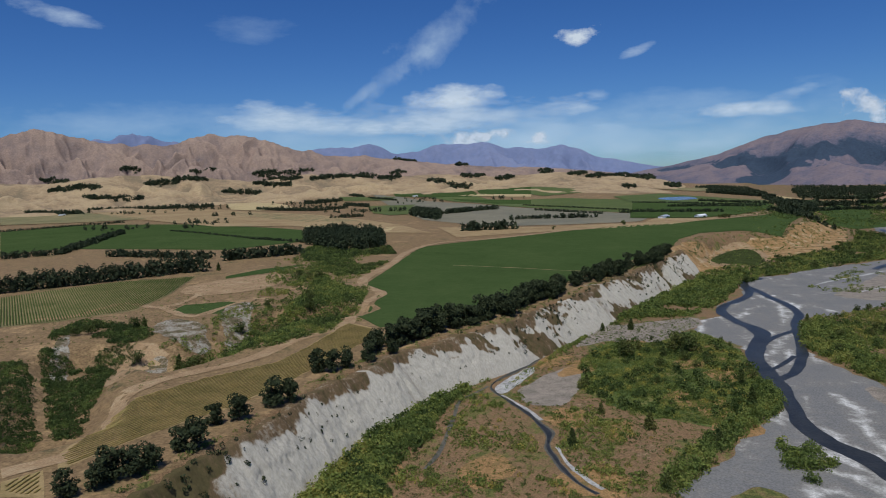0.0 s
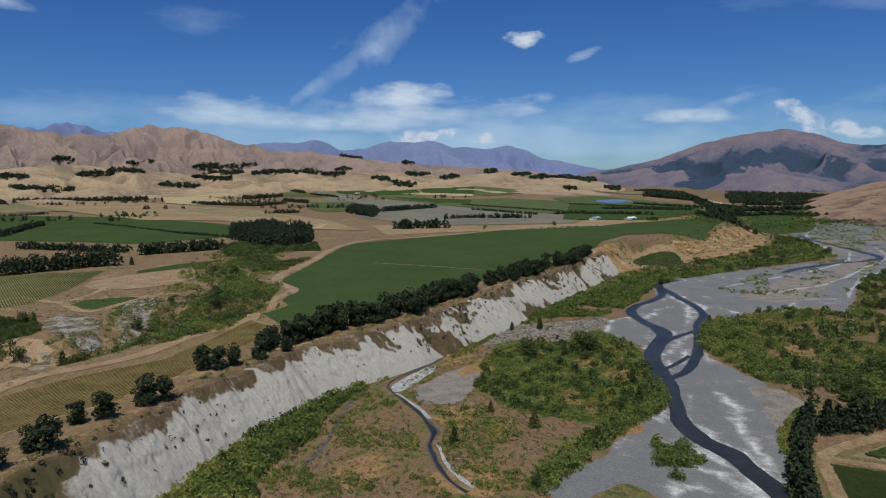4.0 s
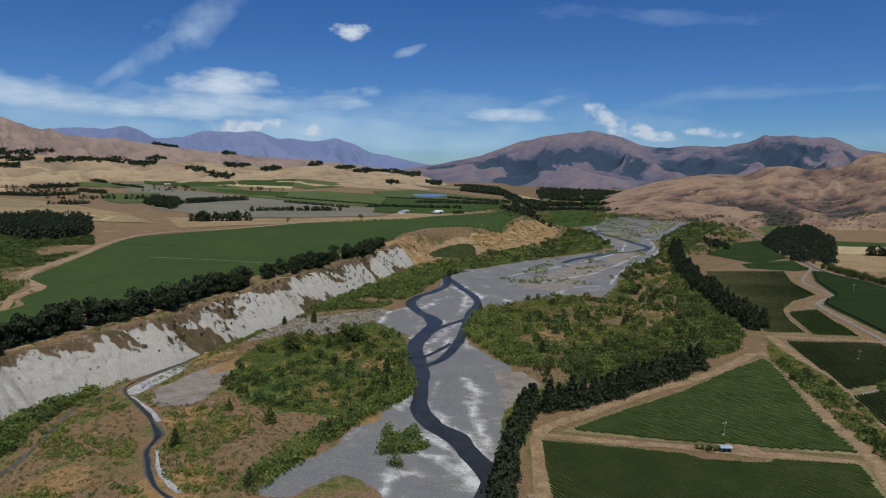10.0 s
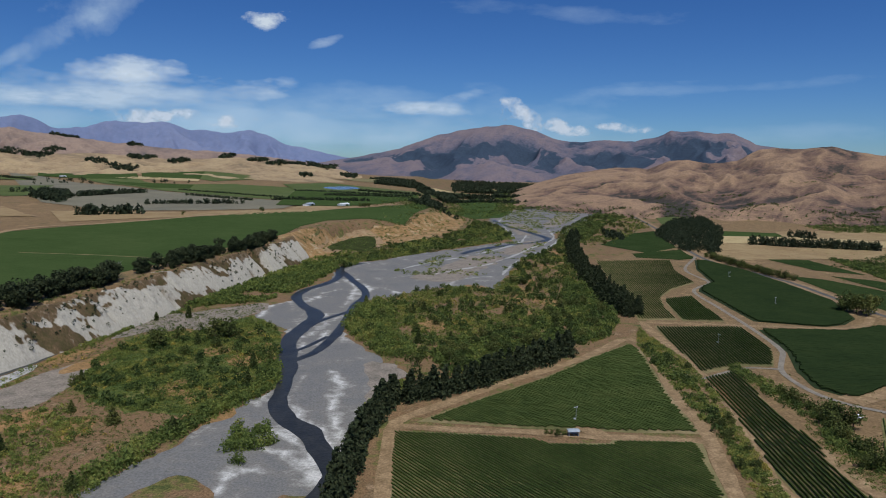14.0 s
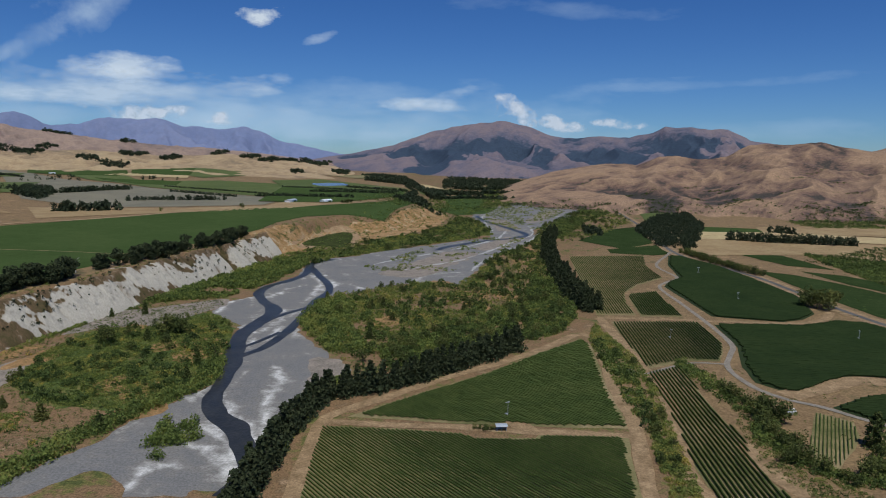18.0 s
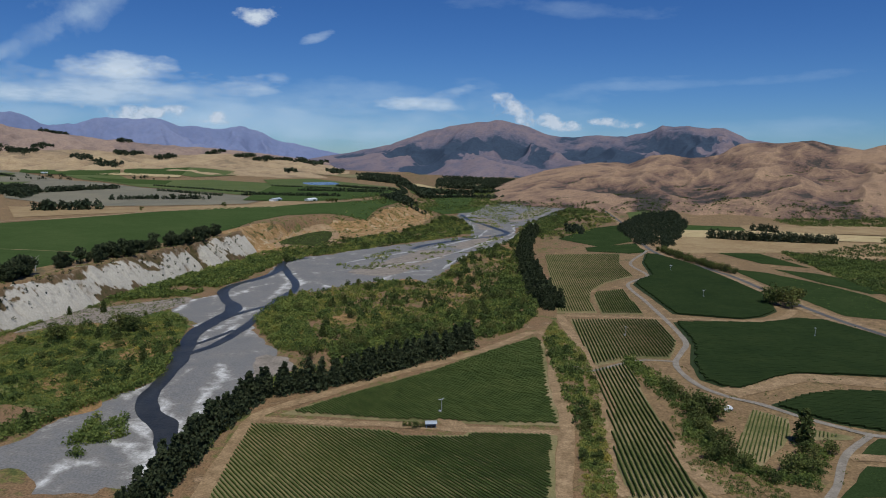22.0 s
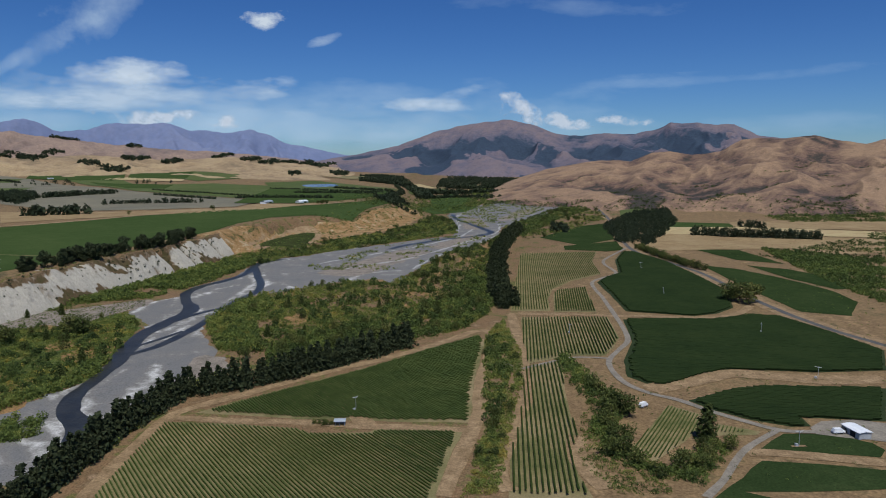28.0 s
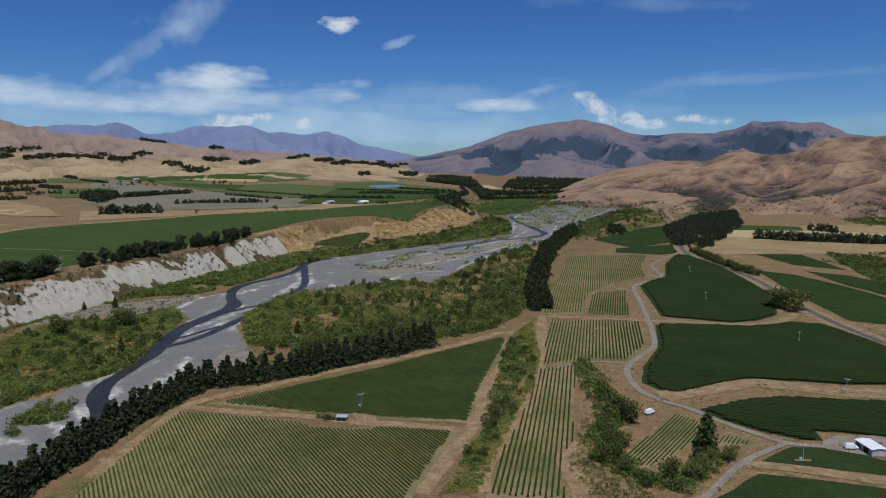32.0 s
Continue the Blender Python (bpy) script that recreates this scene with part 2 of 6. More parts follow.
M["bracken"] = material("dead_bracken", [(0.16, 0.115, 0.045), (0.27, 0.155, 0.065), (0.34, 0.205, 0.09)], 6, 0.6, stops=[0.15, 0.5, 0.85], spread=0.55, contrast=2.8)
M["dark_crop"] = material("dark_green_crop", [(0.022, 0.038, 0.013), (0.03, 0.048, 0.017), (0.042, 0.06, 0.022)], 30, 0.8, stops=[0.1, 0.5, 0.9], spread=0.35, contrast=2.2, spec=0.0)
M["straw"] = material("pale_straw", [(0.36, 0.27, 0.13), (0.45, 0.35, 0.18), (0.40, 0.29, 0.15)], 60, 1.5, spread=0.2, contrast=1.8)
M["olive_field"] = material("olive_paddock", [(0.13, 0.125, 0.05), (0.19, 0.165, 0.075), (0.27, 0.205, 0.10)], 90, 2, stops=[0.2, 0.5, 0.85], spread=0.2, contrast=2.2)
M["dead_wood"] = material("bleached_wood", [(0.30, 0.28, 0.25), (0.42, 0.39, 0.35)], 1.0, 0.2)
M["white"] = material("white_metal", [(0.75, 0.76, 0.78), (0.8, 0.8, 0.8)], 2, 0.3, rough=0.5, spread=0.05)
M["grey"] = material("galvanised_metal", [(0.35, 0.36, 0.38), (0.45, 0.46, 0.47)], 2, 0.3, rough=0.5, spread=0.08)
M["dark"] = material("near_black", [(0.02, 0.02, 0.022), (0.03, 0.03, 0.03)], 1, 0.2)
M["blue"] = material("grey_blue_roof", [(0.34, 0.38, 0.43), (0.42, 0.45, 0.48)], 2, 0.3, rough=0.45, spread=0.06)

# ---- the lie of the land ----
CLIFF_Y = [0, 140, 200, 255, 290, 330, 378, 435, 500, 570, 650, 700, 760, 850, 945, 1050, 1180, 1300, 1500, 2000, 2600, 6000]
CLIFF_X = [-222, -225, -230, -226, -214, -199, -190, -178, -168, -154, -138, -138, -146, -128, -72, -15, 0, -25, -40, -60, -100, -100]


def hash2(ix, iy, seed):
    v = np.sin(ix * 127.1 + iy * 311.7 + seed * 74.7) * 43758.5453
    return v - np.floor(v)


def value_noise(x, y, seed=0):
    ix, iy = np.floor(x), np.floor(y)
    fx, fy = x - ix, y - iy
    fx, fy = fx * fx * (3 - 2 * fx), fy * fy * (3 - 2 * fy)
    a, b = hash2(ix, iy, seed), hash2(ix + 1, iy, seed)
    c, d = hash2(ix, iy + 1, seed), hash2(ix + 1, iy + 1, seed)
    return (a + (b - a) * fx) * (1 - fy) + (c + (d - c) * fx) * fy


def fbm(x, y, octaves=4, seed=0, ridged=False):
    total, amp, norm = 0.0, 1.0, 0.0
    for k in range(octaves):
        v = value_noise(x * 2**k + 17.3 * k, y * 2**k - 9.1 * k, seed + k)
        total = total + amp * (1 - np.abs(2 * v - 1) if ridged else v)
        norm += amp
        amp *= 0.5
    return total / norm


def smooth(a, b, v):
    t = np.clip((v - a) / (b - a), 0, 1)
    return t * t * (3 - 2 * t)


GULLY = [(-304, 129), (-342, 162), (-380, 204), (-356, 212), (-335, 214), (-330, 234), (-335, 263), (-341, 298), (-332, 318), (-319, 336)]


def gully_distance(x, y):
    best = np.full(np.shape(x), 1e9)
    for (ax, ay), (bx, by) in zip(GULLY[:-1], GULLY[1:]):
        vx, vy = bx - ax, by - ay
        t = np.clip(((x - ax) * vx + (y - ay) * vy) / (vx * vx + vy * vy), 0, 1)
        best = np.minimum(best, np.hypot(x - ax - t * vx, y - ay - t * vy))
    return best


def land(x, y):
    """The height of the ground at x, y."""
    x, y = np.asarray(x, float), np.asarray(y, float)
    inland = np.interp(y, CLIFF_Y, CLIFF_X) - x
    foot = 4.0 - 52 * smooth(660, 800, y)
    head = 11.0
    plain = 0.004 * np.clip(y - 700, 0, 2500)
    terrace = 22 + np.clip(0.012 * inland, 0, 8)
    step = smooth(0, 1, (inland - foot) / (head - foot))
    z = plain + (terrace - plain) * step
    far = np.hypot(x, y)
    rolling = smooth(1500, 2900, far) * step
    z = z + rolling * (44 * fbm(x / 430, y / 430, 4, 5) - 14) * smooth(60, 900, inland)
    z = z - 9 * (1 - smooth(6, 26, gully_distance(x, y) + 9 * fbm(x / 14, y / 14, 2, 3) - 4)) * step
    pond = np.hypot((x + 94 - 0.12 * (y - 810)) / 30, (y - 810) / 78)
    z = z + (2.0 - z) * (1 - smooth(0.9, 1.35, pond))
    z = z + 0.7 * (fbm(x / 45, y / 45, 2, 9) - 0.5) * smooth(150, 260, far)
    return z


# ---- building helpers ----
def mesh_object(name, verts, faces, mat, parent=None, smooth_faces=False):
    me = bpy.data.meshes.new(name)
    me.from_pydata([tuple(v) for v in verts], [], [tuple(f) for f in faces])
    me.materials.append(mat)
    if smooth_faces:
        me.polygons.foreach_set("use_smooth", np.ones(len(me.polygons), bool))
    ob = new(name, me)
    if parent:
        ob.parent = parent
    return ob


def grid_object(name, pts, mat, smooth_faces=True):
    """A sheet from an array of rows of points."""
    r, c = pts.shape[:2]
    idx = np.arange(r * c).reshape(r, c)
    quads = np.stack([idx[:-1, :-1], idx[:-1, 1:], idx[1:, 1:], idx[1:, :-1]], -1).reshape(-1, 4)
    me = bpy.data.meshes.new(name)
    me.vertices.add(r * c)
    me.vertices.foreach_set("co", pts.reshape(-1).astype(np.float32))
    me.loops.add(len(quads) * 4)
    me.loops.foreach_set("vertex_index", quads.reshape(-1).astype(np.int32))
    me.polygons.add(len(quads))
    me.polygons.foreach_set("loop_start", np.arange(0, len(quads) * 4, 4, dtype=np.int32))
    me.polygons.foreach_set("use_smooth", np.full(len(quads), smooth_faces))
    me.update(calc_edges=True)
    me.materials.append(mat)
    return new(name, me)


def part(name, bm, mat, parent=None, label=""):
    me = bpy.data.meshes.new(name)
    bm.to_mesh(me)
    bm.free()
    me.materials.append(mat)
    ob = new(name, me)
    ob.parent = parent
    return tagged(ob, label)


def box(bm, x, y, z, sx, sy, sz, turn=0.0):
    m = Matrix.Translation((x, y, z)) @ Matrix.Rotation(radians(turn), 4, "Z") @ Matrix.Diagonal((sx, sy, sz, 1))
    return bmesh.ops.create_cube(bm, size=1, matrix=m)["verts"]


def inside(poly, x, y):
    hit = np.zeros(np.shape(x), bool)
    for (ax, ay), (bx, by) in zip(poly, poly[1:] + poly[:1]):
        if ay != by:
            hit ^= ((ay > y) != (by > y)) & (x < (bx - ax) * (y - ay) / (by - ay) + ax)
    return hit


def resampled(line, step, closed=False, curve=True):
    """Points at even steps on a smooth line through the given ones."""
    p = np.array(line, float)
    n = len(p)
    out = []
    for k in range(n if closed else n - 1):
        a, b, c, d = (p[(k + j) % n] if closed else p[min(max(k + j, 0), n - 1)] for j in (-1, 0, 1, 2))
        count = max(1, int(np.linalg.norm(c - b) / step))
        for t in np.arange(count) / count:
            if curve:
                out.append(0.5 * (2 * b + (c - a) * t + (2 * a - 5 * b + 4 * c - d) * t**2 + (3 * b - a - 3 * c + d) * t**3))
            else:
                out.append(b + (c - b) * t)
    if not closed:
        out.append(p[-1])
    return np.array(out)


def lift(x, y, dz):
    return land(x, y) + dz + 0.0007 * np.clip(np.hypot(x, y) - 500, 0, 4000)


def sheet(name, poly, mat, dz=0.10, step=8.0, ragged=0.0, curve=False, label="", category="field", kind="structure", dense=9000):
    """A piece of ground cover laid on the land inside an outline."""
    from mathutils.geometry import delaunay_2d_cdt
    rim = resampled(poly, step, True, curve)
    if ragged:
        rim = rim + ragged * 2 * (np.stack([fbm(rim[:, 0] / 9, rim[:, 1] / 9, 3, 31), fbm(rim[:, 0] / 9, rim[:, 1] / 9, 3, 47)], -1) - 0.5)
    lo, hi = rim.min(0), rim.max(0)
    grid = max(step, math.sqrt(max(1.0, (hi - lo).prod()) / dense))
    gx, gy = np.meshgrid(np.arange(lo[0], hi[0], grid), np.arange(lo[1], hi[1], grid))
    gx, gy = gx.ravel(), gy.ravel()
    keep = inside([tuple(q) for q in rim], gx, gy)
    pts = [Vector(q) for q in rim] + [Vector(q) for q in np.stack([gx[keep], gy[keep]], -1)]
    ring = list(range(len(rim)))
    vs, _, fs, *_ = delaunay_2d_cdt(pts, [], [ring], 1, 1e-4)
    xy = np.array([v[:] for v in vs])
    z = lift(xy[:, 0], xy[:, 1], dz)
    ob = mesh_object(name, np.column_stack([xy, z]), fs, mat, smooth_faces=True)
    return tagged(ob, label, category, kind=kind)


def ribbon(name, line, width, mat, dz=0.4, label="", category="track", step=4.0, wobble=0.6, kind="structure", swell=0.0):
    """A strip of road or water along a line."""
    p = resampled(line, step)
    d = np.gradient(p, axis=0)
    d /= np.linalg.norm(d, axis=1)[:, None] + 1e-9
    side = np.stack([-d[:, 1], d[:, 0]], -1)
    s = np.arange(len(p))
    cols = []
    for k, u in enumerate((-0.5, -0.2, 0.2, 0.5)):
        w = width * (1 + swell * (2 * fbm(s * step / 28 + 30 * (k > 1), s * 0 + 3, 3, 12) - 1)) + (wobble * (2 * fbm(s * step / 11, s * 0 + 7 * k, 3, 8) - 1) if abs(u) == 0.5 else 0)
        q = p + side * (u * w)[:, None]
        cols.append(np.column_stack([q, lift(q[:, 0], q[:, 1], dz)]))
    return tagged(grid_object(name, np.stack(cols, 1)[:, ::-1], mat), label, category, kind=kind)


# ---- ground: one sheet to the horizon ----
az = np.radians(np.concatenate([np.linspace(-180, -72, 40)[:-1], np.linspace(-72, 66, 760), np.linspace(66, 180, 40)[1:]]))
rad = np.concatenate([[0.01, 40, 80], np.geomspace(110, 4900, 380)])
gx, gy = 20 + np.outer(rad, np.sin(az)), -30 + np.outer(rad, np.cos(az))
ground = grid_object("ground", np.stack([gx, gy, land(gx, gy)], -1), M["ground"])
tagged(ground, "dry brown river plain and farmland terrace", "ground", kind="structure")
ground.data.materials.append(M["downs"])
mid = np.stack([0.25 * (a[:-1, :-1] + a[1:, :-1] + a[:-1, 1:] + a[1:, 1:]) for a in (gx, gy)], -1)
drift = 60 * (fbm(mid[..., 0] / 90, mid[..., 1] / 90, 3, 77) - 0.5)
terrace_side = mid[..., 0] < np.interp(mid[..., 1], CLIFF_Y, CLIFF_X) - 12
dry_side = mid[..., 0] + drift * 0.2 > np.interp(mid[..., 1], [390, 430, 700, 900, 1300, 4000], [112, 140, 165, 300, 420, 900])
ground.data.polygons.foreach_set("material_index", (terrace_side | dry_side).astype(np.int32).ravel())


# ---- hills and mountains ----
HILLS = {}


def hills(name, profile, r_foot, r_crest, r_back, mat, label, spurs=0.5, wave=300.0, seed=1, columns=420, rows=70, lift_up=1.0, bush=0.0):
    """A range of hills whose crest follows a profile of bearing and rise in degrees, cut by branching gullies."""
    p = np.array(profile, float)
    a = np.linspace(p[0, 0], p[-1, 0], columns)
    rise = np.interp(a, p[:, 0], p[:, 1])
    a_r = np.radians(a)
    crest_z = 100 + r_crest * np.tan(np.radians(rise))
    crest_z = crest_z + 0.12 * (crest_z - 20) * (fbm(a_r * r_crest / (wave * 0.45), a * 0, 5, seed + 9) - 0.42)
    u = np.concatenate([np.linspace(0, 1, rows), np.linspace(1, 1.6, 12)[1:]])
    uu, aa = np.meshgrid(u, a_r, indexing="ij")
    foot = r_foot + (r_crest - r_foot) * 0.45 * (fbm(a_r * r_crest / wave, a * 0 + 4, 3, seed + 3) - 0.5)
    rr = np.where(uu <= 1, foot + (r_crest - foot) * uu, r_crest + (r_back - r_crest) * (uu - 1) / 0.6)
    x, y = rr * np.sin(aa), rr * np.cos(aa)
    along, out = aa * r_crest / wave, rr / wave
    w1 = 1.3 * (fbm(along * 0.8 + 3, out * 0.8, 3, seed) - 0.5)
    w2 = 1.3 * (fbm(along * 0.8 - 7, out * 0.8 + 5, 3, seed + 5) - 0.5)
    # spurs that branch downhill: each finer set of ridges stands on the coarser one
    spur = fbm(along + 0.55 * out + w1, 0.42 * out - 0.25 * along + w2, 1, seed + 1, ridged=True)
    side = fbm(1.9 * along - 0.8 * out + 1.6 * w2, 1.1 * out + 0.5 * along + 1.4 * w1, 1, seed + 2, ridged=True)
    rib = fbm(4.3 * along + 1.4 * out + 2.6 * w1, 2.3 * out - 0.8 * along + 2.4 * w2, 1, seed + 4, ridged=True)
    rills = fbm(9.5 * along - 2.4 * out + 4 * w2, 4.6 * out + along + 4 * w1, 2, seed + 6, ridged=True)
    knobs = fbm(along * 1.1 + w2, out * 1.1 + w1, 3, seed + 7)
    ridge = 0.44 * spur + 0.34 * side * (0.4 + 0.6 * spur) + 0.14 * rib * (0.4 + 0.6 * side) + 0.05 * rills * (0.4 + 0.6 * rib) + 0.1 * knobs
    lo_r, hi_r = np.percentile(ridge, (2, 98))
    ridge = np.clip((ridge - lo_r) / (hi_r - lo_r), 0, 1)
    base = np.minimum(land(x, y), 26) - 4
    cut = smooth(0.0, 0.3, uu) * (1 - 0.9 * smooth(0.6, 1.0, uu))
    f = np.where(uu <= 1, np.clip(uu, 0, 1) ** lift_up, np.clip(1 - (uu - 1) / 0.6, 0, 1))
    f = f * (1 - spurs * cut * (1 - ridge)) + 0.10 * spurs * cut * (knobs - 0.35) * (1 - uu.clip(0, 1))
    z = base + (crest_z[None, :] - base) * f
    ob = grid_object(name, np.stack([x, y, z], -1), mat)
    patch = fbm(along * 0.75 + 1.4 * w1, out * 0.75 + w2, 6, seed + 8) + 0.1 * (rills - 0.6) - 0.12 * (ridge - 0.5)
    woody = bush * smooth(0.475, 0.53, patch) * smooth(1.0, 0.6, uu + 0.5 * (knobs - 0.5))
    # gullies and furrows darkened in colour for shade and scrub; woody adds bush
    shade_and_bush = 0.14 + 0.85 * (1 - ridge) ** 1.1 + 0.42 * (0.55 - rib) + 0.42 * (0.5 - rills) + woody
    ob.data.attributes.new("shade_and_bush", "FLOAT", "POINT").data.foreach_set("value", shade_and_bush.astype(np.float32).ravel())
    HILLS[name] = (x, y, z, uu, ridge)
    return tagged(ob, label, "mountain" if r_crest > 3000 else "hill", kind="structure")


def on_hill(name, count, seed, low=0.0, high=0.5, spread=0.0, each=1, gullies=0.0):
    """Places on the hillside, alone or in drawn-out clumps: x, y, z."""
    x, y, z, uu, ridge = HILLS[name]
    rng = np.random.default_rng(seed)
    rows = np.nonzero((uu[:, 0] >= low) & (uu[:, 0] <= high))[0]
    out = []
    while len(out) < count * each:
        i, j = int(rng.choice(rows)), int(rng.integers(3, x.shape[1] - 3))
        if rng.random() < gullies * ridge[i, j] * 1.6:
            continue
        slant = rng.uniform(-0.5, 0.5)
        for k in range(each):
            s = rng.normal() * spread
            jj = int(np.clip(j + s, 0, x.shape[1] - 1))
            ii = int(np.clip(i + (slant * s + rng.normal() * spread * 0.18) * 0.35, 0, rows[-1] + 4))
            out.append((x[ii, jj] + rng.normal() * 3, y[ii, jj] + rng.normal() * 3, z[ii, jj]))
    return np.array(out)


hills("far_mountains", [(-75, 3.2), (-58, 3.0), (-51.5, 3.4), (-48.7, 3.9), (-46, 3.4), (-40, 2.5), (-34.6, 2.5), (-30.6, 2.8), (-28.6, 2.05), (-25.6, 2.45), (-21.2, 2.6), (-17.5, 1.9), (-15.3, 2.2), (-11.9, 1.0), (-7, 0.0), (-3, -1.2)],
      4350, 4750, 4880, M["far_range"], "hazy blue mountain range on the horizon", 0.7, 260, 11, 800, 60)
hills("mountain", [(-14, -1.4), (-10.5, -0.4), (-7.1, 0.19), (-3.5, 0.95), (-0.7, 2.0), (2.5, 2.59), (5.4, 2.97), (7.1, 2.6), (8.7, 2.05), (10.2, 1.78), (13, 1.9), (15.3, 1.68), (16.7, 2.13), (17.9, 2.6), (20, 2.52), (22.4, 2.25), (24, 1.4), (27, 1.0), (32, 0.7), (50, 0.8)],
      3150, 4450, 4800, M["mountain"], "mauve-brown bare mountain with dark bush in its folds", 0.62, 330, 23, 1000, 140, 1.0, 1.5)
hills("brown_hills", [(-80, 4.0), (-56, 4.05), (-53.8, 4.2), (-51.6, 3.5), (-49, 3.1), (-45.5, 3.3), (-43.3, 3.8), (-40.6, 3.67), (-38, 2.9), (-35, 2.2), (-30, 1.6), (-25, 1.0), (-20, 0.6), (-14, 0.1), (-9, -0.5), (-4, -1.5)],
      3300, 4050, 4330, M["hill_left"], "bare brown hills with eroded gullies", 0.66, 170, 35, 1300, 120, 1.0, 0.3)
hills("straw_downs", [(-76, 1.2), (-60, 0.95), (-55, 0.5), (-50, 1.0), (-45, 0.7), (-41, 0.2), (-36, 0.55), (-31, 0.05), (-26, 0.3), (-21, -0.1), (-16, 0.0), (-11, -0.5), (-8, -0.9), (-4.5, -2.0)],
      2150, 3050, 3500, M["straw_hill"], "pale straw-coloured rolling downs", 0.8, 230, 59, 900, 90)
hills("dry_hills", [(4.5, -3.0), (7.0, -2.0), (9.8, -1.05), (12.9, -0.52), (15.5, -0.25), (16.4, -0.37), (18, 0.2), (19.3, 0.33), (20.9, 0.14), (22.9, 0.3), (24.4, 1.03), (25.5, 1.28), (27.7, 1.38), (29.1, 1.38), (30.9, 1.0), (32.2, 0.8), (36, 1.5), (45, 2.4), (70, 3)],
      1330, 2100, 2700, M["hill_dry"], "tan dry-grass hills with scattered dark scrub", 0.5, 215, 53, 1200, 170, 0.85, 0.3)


# ---- the white cliff and the ochre bank ----
def bank(name, y0, y1, d_foot, d_head, mat, label, rill, step=1.2, rows=26):
    y = np.arange(y0, y1, step)
    u = np.linspace(0, 1, rows)
    uu, yy = np.meshgrid(u, y, indexing="ij")
    cx = np.interp(yy, CLIFF_Y, CLIFF_X)
    # buttresses parted by grassy gullies, cut deeper up the valley
    parted = smooth(380, 470, yy)
    wander = 5.0 * (fbm(yy / 26, uu * 1.6, 3, 62) - 0.5)
    yw = yy + wander + 5.0 * uu
    crest = fbm(yw / (34 - 8 * parted), yy * 0 + 2.5, 2, 61, ridged=True)
    gully = smooth(0.55, 0.16, crest - 0.14 * parted * uu)
    bays = fbm(yy / 38, uu * 0.4, 3, 66)
    runnel = 1 - fbm(yw / 7.5, uu * 0.7, 1, 63, ridged=True)
    fine = 1 - fbm(yw / 2.4 + 0.7 * uu, uu * 1.3, 2, 64, ridged=True)
    broken = fbm(yy / 13, uu * 2.2, 3, 65)
    rough_face = fbm(yw / 2.2, uu * 7, 3, 67)
    deep = gully * (3.2 + 4.6 * parted) * (1 - 0.35 * uu) + rill * 1.6 * (bays - 0.55)
    deep = deep + (2.4 * runnel**2 * smooth(0.3, 0.65, broken) + 0.8 * fine + 1.6 * (rough_face - 0.5)) * (0.3 + 0.7 * np.sin(np.pi * uu))
    d = d_foot + (d_head - d_foot) * uu + deep
    x = cx - d
    top = 22.2 + 3.6 * (fbm(yy / 9, yy * 0, 4, 70) - 0.5) - 3.0 * parted * gully
    z = -1.2 + (top + 1.2) * uu**0.85
    x[-1], z[-1] = x[-1] - 12, z[-1] - 1.5
    ob = grid_object(name, np.stack([x, yy, z], -1), mat)
    speck = fbm(yy / 3, uu * 6, 3, 84)
    spill = fbm(yw / 10, uu * 0.9, 3, 81)
    turf_and_shade = 0.8 * smooth(0.80, 0.93, uu + 0.75 * (spill - 0.5) + 0.25 * (speck - 0.5) + 0.15 * runnel)
    turf_and_shade = np.maximum(turf_and_shade, smooth(0.40, 0.7, gully * (0.42 + 0.5 * parted + 0.25 * uu) + 0.7 * (speck - 0.5)))
    turf_and_shade = np.maximum(turf_and_shade, 0.9 * smooth(0.64, 0.70, fbm(yy / 22 + 0.6 * uu, uu * 1.3 + 3, 4, 83) + 0.2 * (speck - 0.5)))
    # runnels and fine creases are darkened in colour too, as painted shade
    turf_and_shade = np.maximum(turf_and_shade, 0.62 * smooth(0.55, 0.95, runnel) * smooth(0.38, 0.6, broken))
    turf_and_shade = np.maximum(turf_and_shade, 0.5 * smooth(0.6, 0.95, fine) * smooth(0.45, 0.6, speck))
    turf_and_shade = np.clip(turf_and_shade + smooth(138, 118, yy) * smooth(0.25, 0.5, fbm(yy / 16, uu * 1.2 + 8, 3, 87)), 0, 1)
    ob.data.attributes.new("turf_and_shade", "FLOAT", "POINT").data.foreach_set("value", turf_and_shade.astype(np.float32).ravel())
    return tagged(ob, label, "cliff", kind="structure")


bank("white_cliff", 90, 700, -9.5, 7.5, M["cliff"], "white mudstone river cliff with eroded runnels", 3.6, 0.6, 52)
sheet("ochre_bank", [(-162, 668), (-125, 672), (-60, 800), (0, 900), (30, 1000), (45, 1150), (20, 1180), (-15, 1060), (-45, 955), (-110, 865), (-150, 770)], M["ochre"], 0.5, 6, 5, label="ochre clay bank above the river flats", category="bank")
POND = [(-117, 753), (-118, 804), (-99, 869), (-82, 875), (-71, 804), (-77, 744)]
sheet("clay_rim", [(-125, 740), (-127, 804), (-105, 881), (-78, 889), (-63, 804), (-71, 732)], M["pale_track"], 0.75, 4, 2, True, label="tan clay rim round the pond", category="bank")
sheet("pond", POND, M["pond"], 1.0, 4, 0, True, label="dark green pond in a clay hollow", category="pond")

